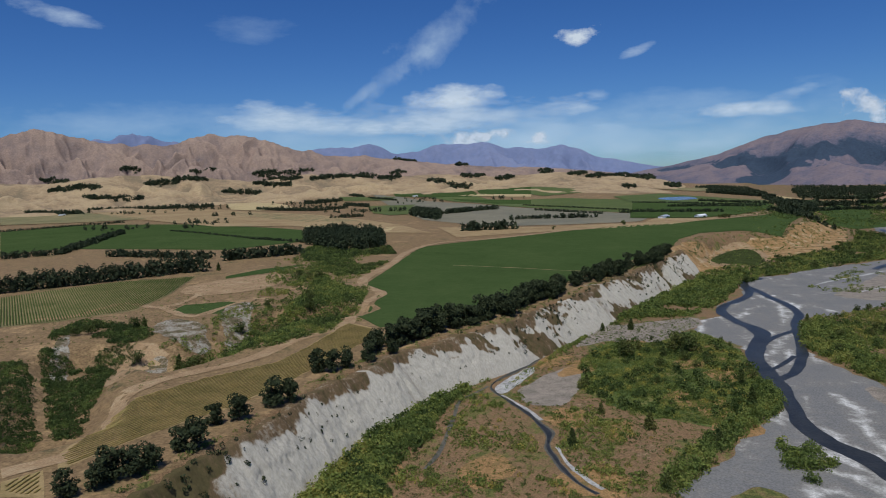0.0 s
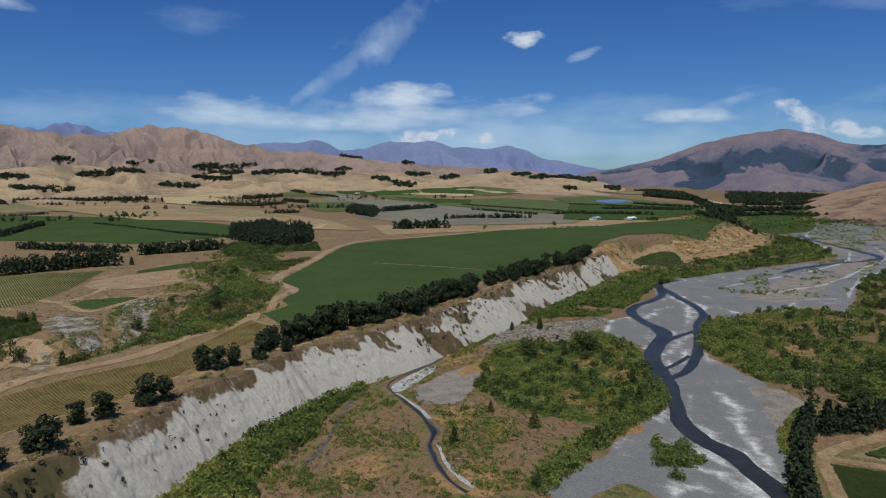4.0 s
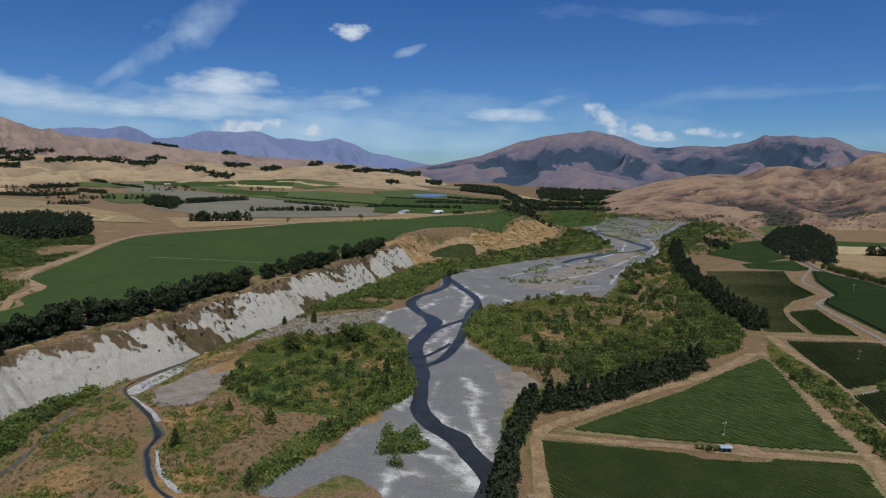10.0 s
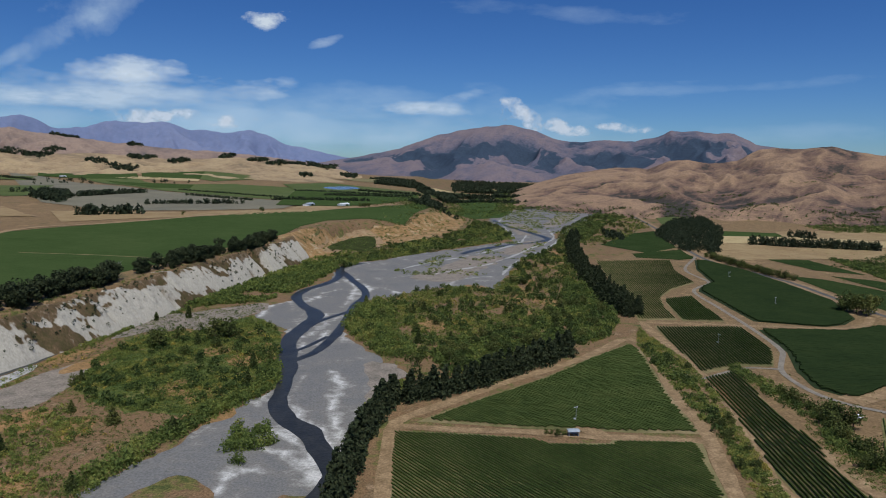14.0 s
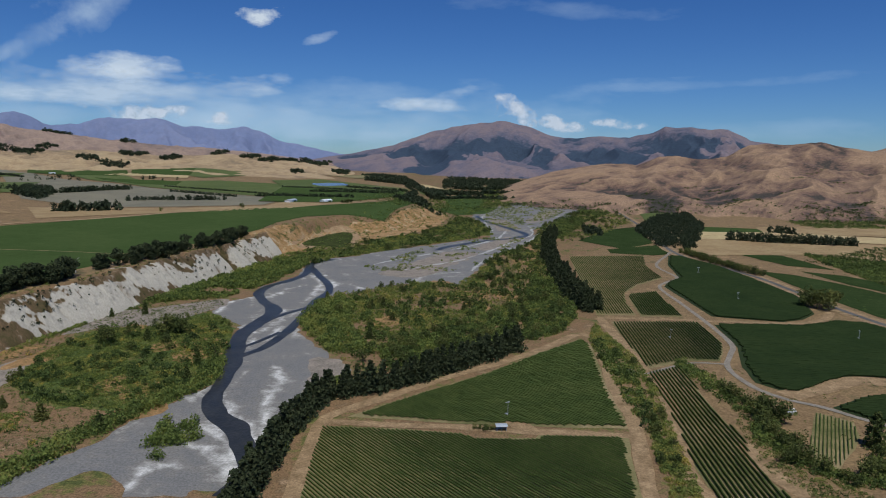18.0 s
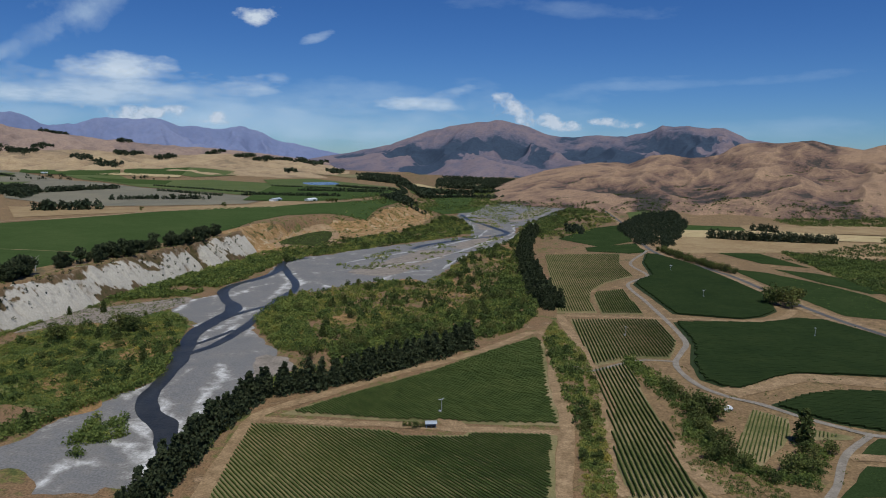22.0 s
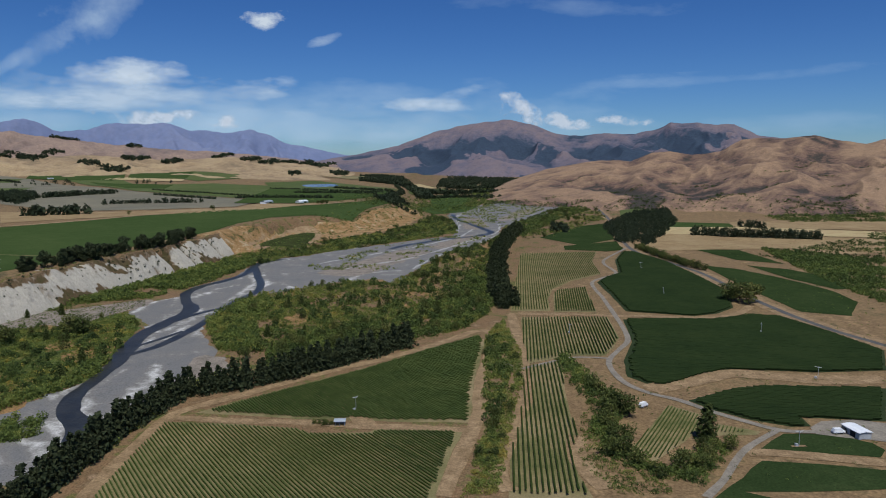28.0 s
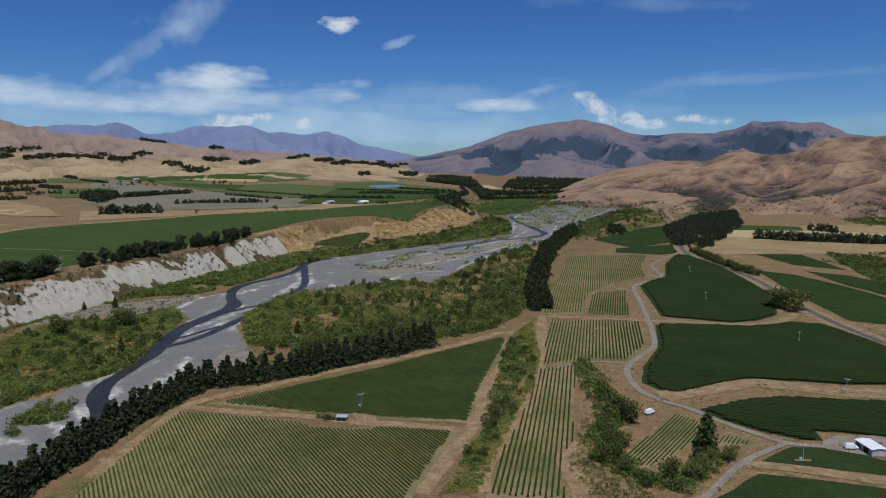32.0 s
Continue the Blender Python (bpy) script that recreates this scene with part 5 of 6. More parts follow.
woods("shelter_belt", row_of([(-609, 314), (-586, 355), (-562, 407), (-536, 454)], 5, 1.5, 5, 2, -8), (12, 17), "long dark pine shelter belt on the terrace", 5, per=34)
woods("pine_grove", in_poly([(-579, 666), (-489, 619), (-459, 658), (-530, 772), (-616, 808), (-635, 758)], 330, 6), (12, 19), "dense dark pine plantation block on the terrace", 6, per=30, fat=0.9)
woods("pine_plantation", in_poly([(299, 960), (283, 793), (315, 770), (370, 900), (425, 1037), (475, 1255), (400, 1185)], 950, 7), (5.5, 8.5), "dark pine plantation beside the highway", 7, per=26)
woods("pine_row", row_of([(394, 866), (436, 845), (523, 820)], 4, 1.2, 8, 2, 5), (10, 14), "dark pines along the dry paddock", 8, per=26)
woods("pine_row", row_of([(489, 958), (512, 940)], 5, 1.2, 9, 2, 5), (9, 12), "short row of dark pines beyond the paddock", 9)
woods("far_woods", in_poly([(50, 3082), (301, 2773), (475, 2325), (389, 1887), (223, 2172), (81, 2264)], 900, 41), (8, 13), "dark forest at the foot of the mountain", 41, per=8)
thicket("hill_scrub", patchy([(398, 690), (437, 604), (500, 640), (600, 760), (640, 900), (560, 820), (470, 752)], 1500, 55, 26, 0.42), (0.9, 2.6), "dark brown-green scrub below the dry hills", 16, 55, (-0.4, 0.3))
thicket("valley_scrub", patchy([(139, 813), (198, 904), (264, 1101), (342, 1265), (300, 1330), (245, 1200), (180, 1010)], 2200, 56, 30, 0.36), (0.9, 2.8), "grey-green scrub beside the upper river", 16, 56, (-0.2, 0.5))
woods("tree_clump", in_poly([(233, 1000), (256, 977), (240, 890), (222, 905)], 26, 57), (5, 9), "dark clump of trees beside the upper fields", 57, "trees", 14, 1.4)
woods("far_woods", in_poly([(392, 1644), (474, 1597), (419, 1411), (368, 1412)], 120, 42), (9, 14), "dark trees below the dry hills", 42, per=8)
woods("far_woods", in_poly([(527, 1514), (600, 1551), (548, 1406), (503, 1408)], 120, 43), (9, 14), "dark trees below the dry hills", 43, per=8)
thicket("hill_scrub", patchy([(425, 748), (445, 721), (504, 658), (386, 461), (393, 545), (401, 606)], 2600, 51, 30, 0.4), (1.0, 2.8), "dark scrub below the dry hills", 16, 51, (0.0, 0.4))
thicket("hill_scrub", patchy([(591, 1128), (876, 1275), (728, 1030), (587, 1024)], 1500, 52, 40, 0.4), (1.5, 3.5), "dark scrub along the hill foot", 14, 52, (0.0, 0.3))
rng = np.random.default_rng(5)
cliff_y = rng.uniform(100, 650, 260)
thicket("cliff_scrub", np.column_stack([np.interp(cliff_y, CLIFF_Y, CLIFF_X) - 12 - rng.uniform(0, 4, 260), cliff_y]), (0.5, 1.3), "low scrub along the cliff crest", 20, 53, (0.1, 0.5))

face_y = rng.uniform(110, 680, 330)
face_u = rng.uniform(0.05, 1.0, 330) ** 0.6
face = np.column_stack([np.interp(face_y, CLIFF_Y, CLIFF_X) + 8.5 - 17 * face_u, face_y, -0.6 + 23.5 * face_u**0.85])
pts = leaf_cloud(rng, face, rng.uniform(0.3, 1.25, 330), 34, 0.34, 1.2)
tagged(triangles("cliff_scrub", pts, M["pine"]), "small dark bushes clinging to the cliff face", "scrub", kind="stuff")
foot_y = rng.uniform(290, 690, 900)
foot_p = np.column_stack([np.interp(foot_y, CLIFF_Y, CLIFF_X) + 9 + np.abs(rng.normal(0, 3.0 + 5 * smooth(420, 480, foot_y), 900)), foot_y])
thicket("cliff_foot_scrub", clear_of_water(foot_p), (0.5, 1.8), "green scrub along the foot of the cliff", 22, 54, (0.1, 0.8))

# ---- far paddocks: a patchwork over the distant farmland ----
def pale_paddock(poly, kind, text):
    sheet("paddock", poly, M[kind], 0.3, 16, 3, label=text)


pale_paddock([(-1627, 1729), (-1580, 1868), (-1233, 1548), (-1227, 1397), (-1374, 1461)], "straw", "pale straw far paddock")
pale_paddock([(-778, 923), (-580, 910), (-554, 844), (-641, 847)], "straw", "pale straw strip beside the green field")
pale_paddock([(-2576, 3100), (-2212, 3200), (-1737, 2688), (-1892, 2625), (-2143, 2732)], "straw", "pale straw paddock below the downs")
pale_paddock([(-936, 2004), (-678, 1948), (-710, 2056), (-888, 2080)], "straw", "long straw strip between green fields")
pale_paddock([(-1989, 1500), (-1439, 1468), (-928, 1210), (-605, 958), (-729, 917), (-931, 905), (-1522, 1204)], "stubble", "wide tan far paddock")
pale_paddock([(-1250, 1330), (-928, 1200), (-700, 1010), (-800, 1000), (-1100, 1180)], "olive_field", "grey-green strip across the tan paddock")
pale_paddock([(-2500, 2900), (-2250, 3000), (-2000, 2750), (-2150, 2560), (-2450, 2600)], "olive_field", "olive-green paddock below the downs")
pale_paddock([(-2205, 1374), (-1843, 1382), (-1300, 1128), (-1432, 1010), (-1561, 946)], "olive_field", "olive-grey far paddock")
pale_paddock([(-2100, 2300), (-1780, 2300), (-1650, 1990), (-1850, 1900)], "olive_field", "dull green far paddock")
pale_paddock([(-1000, 1548), (-893, 1614), (-703, 1197), (-727, 1165), (-811, 1245)], "pasture", "yellow-green far paddock")
pale_paddock([(-1378, 2007), (-1149, 1987), (-1084, 1827), (-1241, 1823)], "pasture", "green far paddock between hedges")
pale_paddock([(-908, 1894), (-623, 1764), (-561, 1561), (-648, 1566)], "crop", "green irrigated far field")
pale_paddock([(-1568, 2725), (-1111, 2538), (-882, 2039), (-876, 1951), (-1168, 2023)], "crop", "dark green irrigated far field")
pale_paddock([(-1300, 3000), (-891, 2654), (-710, 2056), (-881, 2061)], "crop", "dark green irrigated field below the downs")
pale_paddock([(-760, 1010), (-600, 960), (-480, 830), (-560, 830)], "stubble", "dry tan paddock beside the pines")
pale_paddock([(330, 880), (470, 870), (640, 830), (640, 900), (500, 960), (395, 960)], "straw", "straw-coloured paddock before the dry hills")
pale_paddock([(480, 960), (700, 900), (820, 1000), (640, 1060), (500, 1030)], "stubble", "dry tan paddock before the hills")
pale_paddock([(360, 1120), (420, 1110), (480, 1250), (400, 1290)], "pasture", "green paddock beside the highway")
sheet("far_pond", [(-301, 1803), (-245, 1880), (-205, 1763), (-254, 1680)], M["lake"], 1.2, 12, 2, True, label="small blue irrigation pond", category="pond")
for k, (line, tall) in enumerate([
        ([(-1275, 1445), (-1034, 1365), (-1022, 1478)], 9), ([(-1120, 1629), (-984, 1520)], 9), ([(-1919, 2665), (-1284, 1999)], 9), ([(-1782, 2177), (-1743, 2221)], 14),
        ([(-1284, 1674), (-1260, 1821)], 12), ([(-815, 1100), (-775, 1138)], 8), ([(-624, 1192), (-607, 1281), (-582, 1363)], 10), ([(-452, 872), (-396, 905)], 13),
        ([(-444, 1060), (-418, 1086), (-330, 1120)], 8), ([(-2129, 1358), (-1795, 1326)], 14), ([(-1892, 1442), (-1679, 1520), (-1555, 1585)], 12)]):
    woods("shelter_belt", row_of(line, 5, 3, 520 + k, 2, 8), (0.6 * tall, 1.15 * tall), "dark uneven shelter belt between far paddocks", 520 + k, "hedge", 9, 1.4)
for k, (line, tall) in enumerate([
        ([(-1330, 793), (-1278, 1015)], 5), ([(-571, 519), (-527, 583)], 11), ([(-727, 516), (-599, 530)], 8), ([(-839, 467), (-816, 525), (-1006, 777)], 8),
        ([(-696, 714), (-591, 689)], 4), ([(-947, 819), (-705, 721)], 3), ([(-1213, 1933), (-1065, 1828)], 7), ([(-2067, 2264), (-1669, 1981)], 8),
        ([(-480, 1320), (-330, 1215)], 5), ([(-560, 1500), (-300, 1320)], 4), ([(-330, 1600), (-60, 1480)], 5)]):
    woods("shelter_belt", row_of(line, 4, 1.5, 560 + k, 2, 5), (0.7 * tall, 1.15 * tall), "dark hedge between terrace fields", 560 + k, "hedge", 9, 1.3)
woods("pine_grove", in_poly([(-676, 1143), (-573, 1053), (-590, 1110), (-647, 1224), (-734, 1291)], 160, 91), (9, 14), "dark pine block among the far paddocks", 91, per=10, fat=1.2)
rng = np.random.default_rng(12)
for k in range(18):
    # loose clumps of farm trees between the paddocks
    bb, r = radians(rng.uniform(-55, -14)), rng.uniform(1250, 2300)
    x0, y0 = r * math.sin(bb), r * math.cos(bb)
    woods("tree_clump", [(x0 + rng.normal() * 0.022 * r, y0 + rng.normal() * 0.012 * r) for _ in range(int(rng.integers(5, 18)))], (5, 11), "clump of dark trees in a far paddock", 700 + k, "trees", 9, 1.3)
thicket("gully_scrub", patchy([(-540, 606), (-556, 663), (-471, 624), (-460, 669), (-420, 608), (-452, 592), (-449, 534), (-484, 537)], 1700, 92, 26, 0.3), (1.0, 2.6), "dark olive scrub beside the pine block", 20, 92, (-0.35, 0.4))
SEEN = []
for name in ("straw_downs", "brown_hills"):
    x, y, z, uu, ridge = (v[::2, ::2] for v in HILLS[name])
    front = uu <= 1
    SEEN.append((x[front], y[front], z[front], np.degrees(np.arctan2(x, y))[front], np.degrees(np.arctan2(z - 100, np.hypot(x, y)))[front]))


def hill_place(bearing, rise):
    """The spot on the western hills that shows at that bearing and rise, in degrees."""
    best, spot = 1e9, None
    for x, y, z, b, e in SEEN:
        miss = (b - bearing) ** 2 + (e - rise) ** 2
        k = int(np.argmin(miss))
        if miss[k] < best:
            best, spot = miss[k], (x[k], y[k], z[k])
        if best < 0.02:
            break
    return spot


for k, (bearing, rise, half) in enumerate([
        (-37.8, 0.65, 2.1), (-34.9, 0.15, 1.4), (-32.9, 0.17, 1.2), (-31.3, 0.19, 1.3), (-39.3, -0.17, 1.4), (-29.9, 0.03, 0.9), (-28.2, 1.51, 0.9), (-28.9, 0.34, 0.7),
        (-23.6, 0.83, 0.5), (-26.2, -0.43, 0.7), (-24.5, -0.86, 1.2), (-23.2, -0.05, 0.9), (-20.6, -0.35, 0.7), (-14.7, -0.22, 0.7), (-12.8, -0.48, 1.2), (-10.8, -0.51, 0.9)]
        + [(-11, -1.39, 0.4), (-7.5, -1.37, 0.6), (-9.2, -0.64, 0.9), (-17, 0.08, 0.6), (-47.4, 0.16, 1.2), (-45.4, 0.38, 1.2), (-41.7, -0.72, 1.4), (-38.2, 0.26, 1.2),
           (-44.1, 1.03, 0.9), (-39.5, 0.75, 0.9), (-53.3, -0.02, 1.6), (-49.2, 1.27, 0.7), (-54.3, 0.62, 0.7), (-50.9, -0.74, 1.9)]):
    rng = np.random.default_rng(800 + k)
    spots = []
    for j in range(int(22 + 46 * half)):
        a = rng.uniform(-1, 1)
        spots.append(hill_place(bearing + half * a, rise + 0.07 * half * math.sin(1.7 * a + k) + rng.normal() * 0.085 * (1 - a * a)))
    woods("hill_woods", spots, (7, 13), "dark plantation woods on the western downs", 800 + k, "trees", 7, 2.2)
thicket("hill_scrub", on_hill("dry_hills", 900, 903, 0.0, 0.14, 2, 1, 0.7), (1.5, 4.5), "dark bushes along the foot of the dry hills", 12, 903, (-0.6, 0.1))
thicket("hill_scrub", on_hill("dry_hills", 90, 904, 0.0, 0.7, 8, 22, 0.9), (0.9, 3.0), "dark scrub in the gullies of the dry hills", 12, 904, (-0.6, 0.1))
for poly, kind, text in [([(-437, 1929), (-332, 2102), (-175, 1854), (-34, 1640), (-60, 1560), (-200, 1560), (-330, 1600)], "pasture", "pale green pasture before the downs"), ([(-330, 1590), (-200, 1550), (-58, 1550), (-40, 1419), (-104, 1190), (-152, 1120), (-261, 1110)], "crop", "green irrigated field on the terrace"), ([(35, 1649), (94, 1757), (133, 1557), (112, 1386), (52, 1300)], "crop", "green field on the valley floor"), ([(-20, 1700), (40, 1800), (120, 1820), (60, 2000), (-40, 2000)], "pasture", "pale green meadow on the valley floor")]:
    sheet("field", poly, M[kind], 0.9, 14, 2, label=text)
for k, line in enumerate([[(-236, 1428), (-68, 1432)], [(-193, 1649), (-47, 1531)], [(-300, 1250), (-130, 1262)], [(-10, 1290), (-35, 1400), (-30, 1640), (-60, 1800)]]):
    woods("shelter_belt", row_of(line, 5, 1.5, 950 + k, 2, 5), (5, 8), "dark hedge between valley fields", 950 + k, "hedge", 9, 1.4)
woods("valley_woods", in_poly([(-287, 2700), (-221, 2800), (-110, 2633), (3, 1969), (-28, 1783), (-115, 2230)], 420, 960), (6, 9), "dark woods along the valley floor", 960, "trees", 8, 1.6)
woods("valley_woods", in_poly([(36, 2700), (271, 2800), (397, 2580), (336, 2210), (154, 2154), (36, 2046)], 520, 961), (7, 11), "dark woods along the valley floor", 961, "trees", 8, 1.6)
for k, (line, tall, ranks) in enumerate([([(-55, 1300), (-30, 1220), (-4, 1140), (24, 1128)], 9, 2), ([(-208, 2194), (-85, 1952), (-17, 1818), (17, 1586)], 13, 4), ([(-17, 1818), (60, 1750), (150, 1790), (304, 1797)], 12, 4), ([(60, 2050), (200, 2000), (340, 2010)], 13, 4), ([(20, 1560), (90, 1600), (180, 1580)], 10, 3)]):
    woods("valley_woods", row_of(line, 7, 3, 970 + k, ranks, 14), (0.6 * tall, 1.15 * tall), "dark belt of trees across the valley floor", 970 + k, "trees", 8, 1.6)
pale_paddock([(30, 1880), (180, 1890), (320, 1900), (330, 1960), (40, 1960)], "straw", "pale straw strip between the valley woods")
pale_paddock([(-60, 1990), (-150, 2250), (-20, 2300), (40, 2050)], "straw", "straw-coloured paddock at the valley head")
pale_paddock([(110, 2120), (330, 2080), (360, 2180), (120, 2220)], "pasture", "green paddock between the valley woods")
pale_paddock([(-420, 2600), (-250, 2300), (-90, 2350), (-150, 2700)], "olive_field", "olive paddock below the mountain")
for bar in ([(-20, 590), (14, 575), (44, 640), (70, 720), (40, 730), (8, 660)], [(70, 745), (96, 760), (130, 850), (112, 870), (84, 800)], [(110, 950), (140, 960), (135, 1080), (112, 1120)], [(160, 1060), (190, 1090), (250, 1280), (215, 1260)]):
    sheet("dry_bar", bar, M["stones"], 0.12, 5, 6, True, label="brown dry bar in the gravel riverbed", category="stones")
for line in ([(-30, 640), (10, 700), (60, 770), (100, 850), (120, 940)], [(0, 610), (60, 690), (110, 800), (150, 900), (160, 1000)], [(60, 610), (90, 720), (130, 800), (165, 930), (210, 1080)], [(100, 900), (100, 1050), (105, 1180), (150, 1330)]):
    ribbon("silt_bar", line, 3.4, M["silt"], 0.16, "pale dried braid on the gravel riverbed", "silt", 4.0, 5.0, swell=0.9)
VALLEY = [(70, 1180), (110, 1400), (140, 1800), (200, 2300), (480, 2300), (440, 1800), (380, 1450), (330, 1250), (270, 1230), (300, 1330), (340, 1500), (240, 1440), (140, 1340)]
thicket("valley_scrub", patchy(VALLEY, 5200, 61, 60, 0.36), (1.8, 4.5), "olive scrub over the valley floor", 12, 61, (0.0, 0.6))
thicket("river_scrub", patchy([(90, 1060), (140, 950), (165, 980), (250, 1250), (330, 1490), (230, 1440), (130, 1340)], 2600, 62, 25, 0.44), (0.8, 2.4), "olive scrub on gravel bars of the upper river", 14, 62)
thicket("river_scrub", patchy([(-40, 620), (0, 580), (60, 620), (100, 740), (140, 870), (90, 860), (20, 770)], 1500, 63, 18, 0.56), (0.6, 2.0), "scrub on gravel bars of the river", 20, 63)

# ---- silt, banks and yard ----
sheet("silt_bar", [(-194, 282), (-194, 304), (-188, 326), (-185, 318), (-186, 292), (-187, 278)], M["silt"], 0.15, 1.6, 1.6, True, label="pale dried silt beside the stream", category="silt")
for line in ([(-188, 275), (-178, 266), (-168, 256), (-161, 248)], [(-147, 222), (-142, 212), (-134, 201), (-124, 192)]):
    ribbon("silt_bar", line, 2.0, M["silt"], 0.14, "pale dried silt beside the stream", "silt", 1.2, 2.0, swell=0.8)
sheet("dry_bar", [(-92, 175), (-84, 205), (-70, 212), (-58, 196), (-62, 170)], M["ground"], 0.1, 4, 5, True, label="dry grass on a gravel bar", category="grass")
sheet("stony_flat", [(-31, 335), (-22, 339), (-10, 320), (-15, 306), (-21, 269), (-26, 257), (-26, 297)], M["stones"], 0.1, 4, 4, True, label="brown stony flat beside the river", category="stones")
for poly in ([(-390, 255), (-402, 276), (-388, 284), (-361, 268), (-344, 248), (-357, 241)], [(-344, 263), (-388, 312), (-394, 340), (-378, 330), (-351, 290), (-337, 261)], [(-344, 203), (-357, 221), (-353, 228), (-343, 220), (-333, 202)], [(-377, 182), (-418, 216), (-424, 230), (-408, 219), (-377, 187)]):
    sheet("white_bank", poly, M["scarp"], 0.35, 1.5, 3, True, label="small white eroded bank in the gully", category="bank")
sheet("farm_yard", [(229, 247), (236, 253), (249, 255), (264, 251), (255, 234), (237, 237), (228, 241)], M["road"], 0.22, 5, 1, label="pale gravel farm yard", category="yard")


# ---- buildings, vehicles, machines ----
def gabled(name, x, y, turn, length, width, wall, pitch, wall_mat, roof_mat, label, open_front=False):
    root = new(name)
    root.matrix_world = pose(x, y, float(land(x, y)) + 0.2, 0, 0, turn)
    tagged(root, label, "building")
    t = 0.15
    for nm, sx, sy, px, py in (("back_wall", length, t, 0, width / 2), ("front_wall", length, t, 0, -width / 2), ("side_wall", t, width - 2 * t, length / 2 - t / 2, 0), ("side_wall", t, width - 2 * t, -length / 2 + t / 2, 0)):
        if nm == "front_wall" and open_front:
            continue
        bm = bmesh.new()
        box(bm, px, py, wall / 2, sx, sy, wall)
        part(nm, bm, M[wall_mat], root)
    for side in (-1, 1):
        bm = bmesh.new()
        half = width / 2 + 0.4
        run = math.hypot(half, pitch)
        m = Matrix.Translation((0, side * half / 2, wall + pitch / 2)) @ Matrix.Rotation(-side * math.atan2(pitch, half), 4, "X") @ Matrix.Diagonal((length + 0.8, run, 0.12, 1))
        bmesh.ops.create_cube(bm, size=1, matrix=m)
        for k in range(int(length)):
            mm = Matrix.Translation((-length / 2 + k + 0.5, side * half / 2, wall + pitch / 2 + 0.08)) @ Matrix.Rotation(-side * math.atan2(pitch, half), 4, "X") @ Matrix.Diagonal((0.08, run, 0.06, 1))
            bmesh.ops.create_cube(bm, size=1, matrix=mm)
        part("roof", bm, M[roof_mat], root)
    if not open_front:
        # no opening here: a near-black slab paints the shade of a doorway
        bm = bmesh.new()
        box(bm, length * 0.15, -width / 2 - 0.1, wall * 0.42, length * 0.3, 0.08, wall * 0.84)
        part("door", bm, M["dark"], root, "dark slab painted as a shaded doorway")
    else:
        for px in (-length / 2 + 0.1, 0, length / 2 - 0.1):
            bm = bmesh.new()
            box(bm, px, -width / 2 + 0.1, wall / 2, 0.15, 0.15, wall)
            part("post", bm, M["grey"], root)
    return root


def vehicle(x, y, turn, mat, label, boxy=False):
    root = new("van" if boxy else "car")
    root.matrix_world = pose(x, y, float(land(x, y)) + 0.22, 0, 0, turn)
    tagged(root, label, "vehicle")
    bm = bmesh.new()
    box(bm, 0, 0, 0.75, 4.4, 1.8, 0.7)
    bmesh.ops.bevel(bm, geom=bm.edges[:], offset=0.12, segments=2, affect="EDGES")
    part("body", bm, M[mat], root)
    bm = bmesh.new()
    for v in box(bm, -0.3 if not boxy else -0.4, 0, 1.5 if boxy else 1.35, 3.4 if boxy else 2.4, 1.65, 0.9 if boxy else 0.6):
        if v.co.z > 1.4:
            v.co.x, v.co.y = v.co.x * 0.85, v.co.y * 0.88
    part("cabin", bm, M[mat if boxy else "dark"], root)
    for sx in (-1.35, 1.35):
        for sy in (-0.85, 0.85):
            bm = bmesh.new()
            bmesh.ops.create_cone(bm, cap_ends=True, segments=14, radius1=0.34, radius2=0.34, depth=0.24, matrix=Matrix.Translation((sx, sy, 0.34)) @ Matrix.Rotation(math.pi / 2, 4, "X"))
            tyre = part("wheel", bm, M["dark"], root)
            bm = bmesh.new()
            bmesh.ops.create_cone(bm, cap_ends=True, segments=12, radius1=0.2, radius2=0.2, depth=0.26, matrix=Matrix.Translation((sx, sy, 0.34)) @ Matrix.Rotation(math.pi / 2, 4, "X"))
            part("rim", bm, M["grey"], tyre, "grey metal rim")
    return root


gabled("hut", 56.2, 248.2, 4, 3.6, 2.6, 1.8, 0.35, "grey", "blue", "small open farm hut with a blue-grey roof", True)
sheet("bare_patch", [(52, 262), (56, 271), (62, 268), (66, 257), (70, 249), (62, 249), (58, 257)], M["track"], 0.19, 3, 1, True, label="bare earth around the frost fan", category="clearing")
gabled("shed", 242.4, 240.6, -80, 8.4, 4.8, 2.4, 0.4, "grey", "white", "white-roofed steel farm shed on the yard")
vehicle(236.5, 241.5, 5, "white", "white van parked beside the shed", True)
vehicle(239.6, 243.5, 60, "dark", "dark car parked beside the shed")
# a van shape stands in for a small white machine parked here
vehicle(174, 268, 40, "white", "white van shape for a parked machine beside the gully trees", True)
for k, (x, y) in enumerate([(-1773, 1616), (-2742, 3721), (-2086, 2551), (-1101, 2035), (-156, 1138), (-210, 1123), (-1775, 1258)]):
    gabled("farmhouse", x, y, 15 * k, 16 + 5 * (k % 3), 9, 3.2, 2.0, "white", ("grey", "white", "blue")[k % 3], "distant farm building with a pale roof")


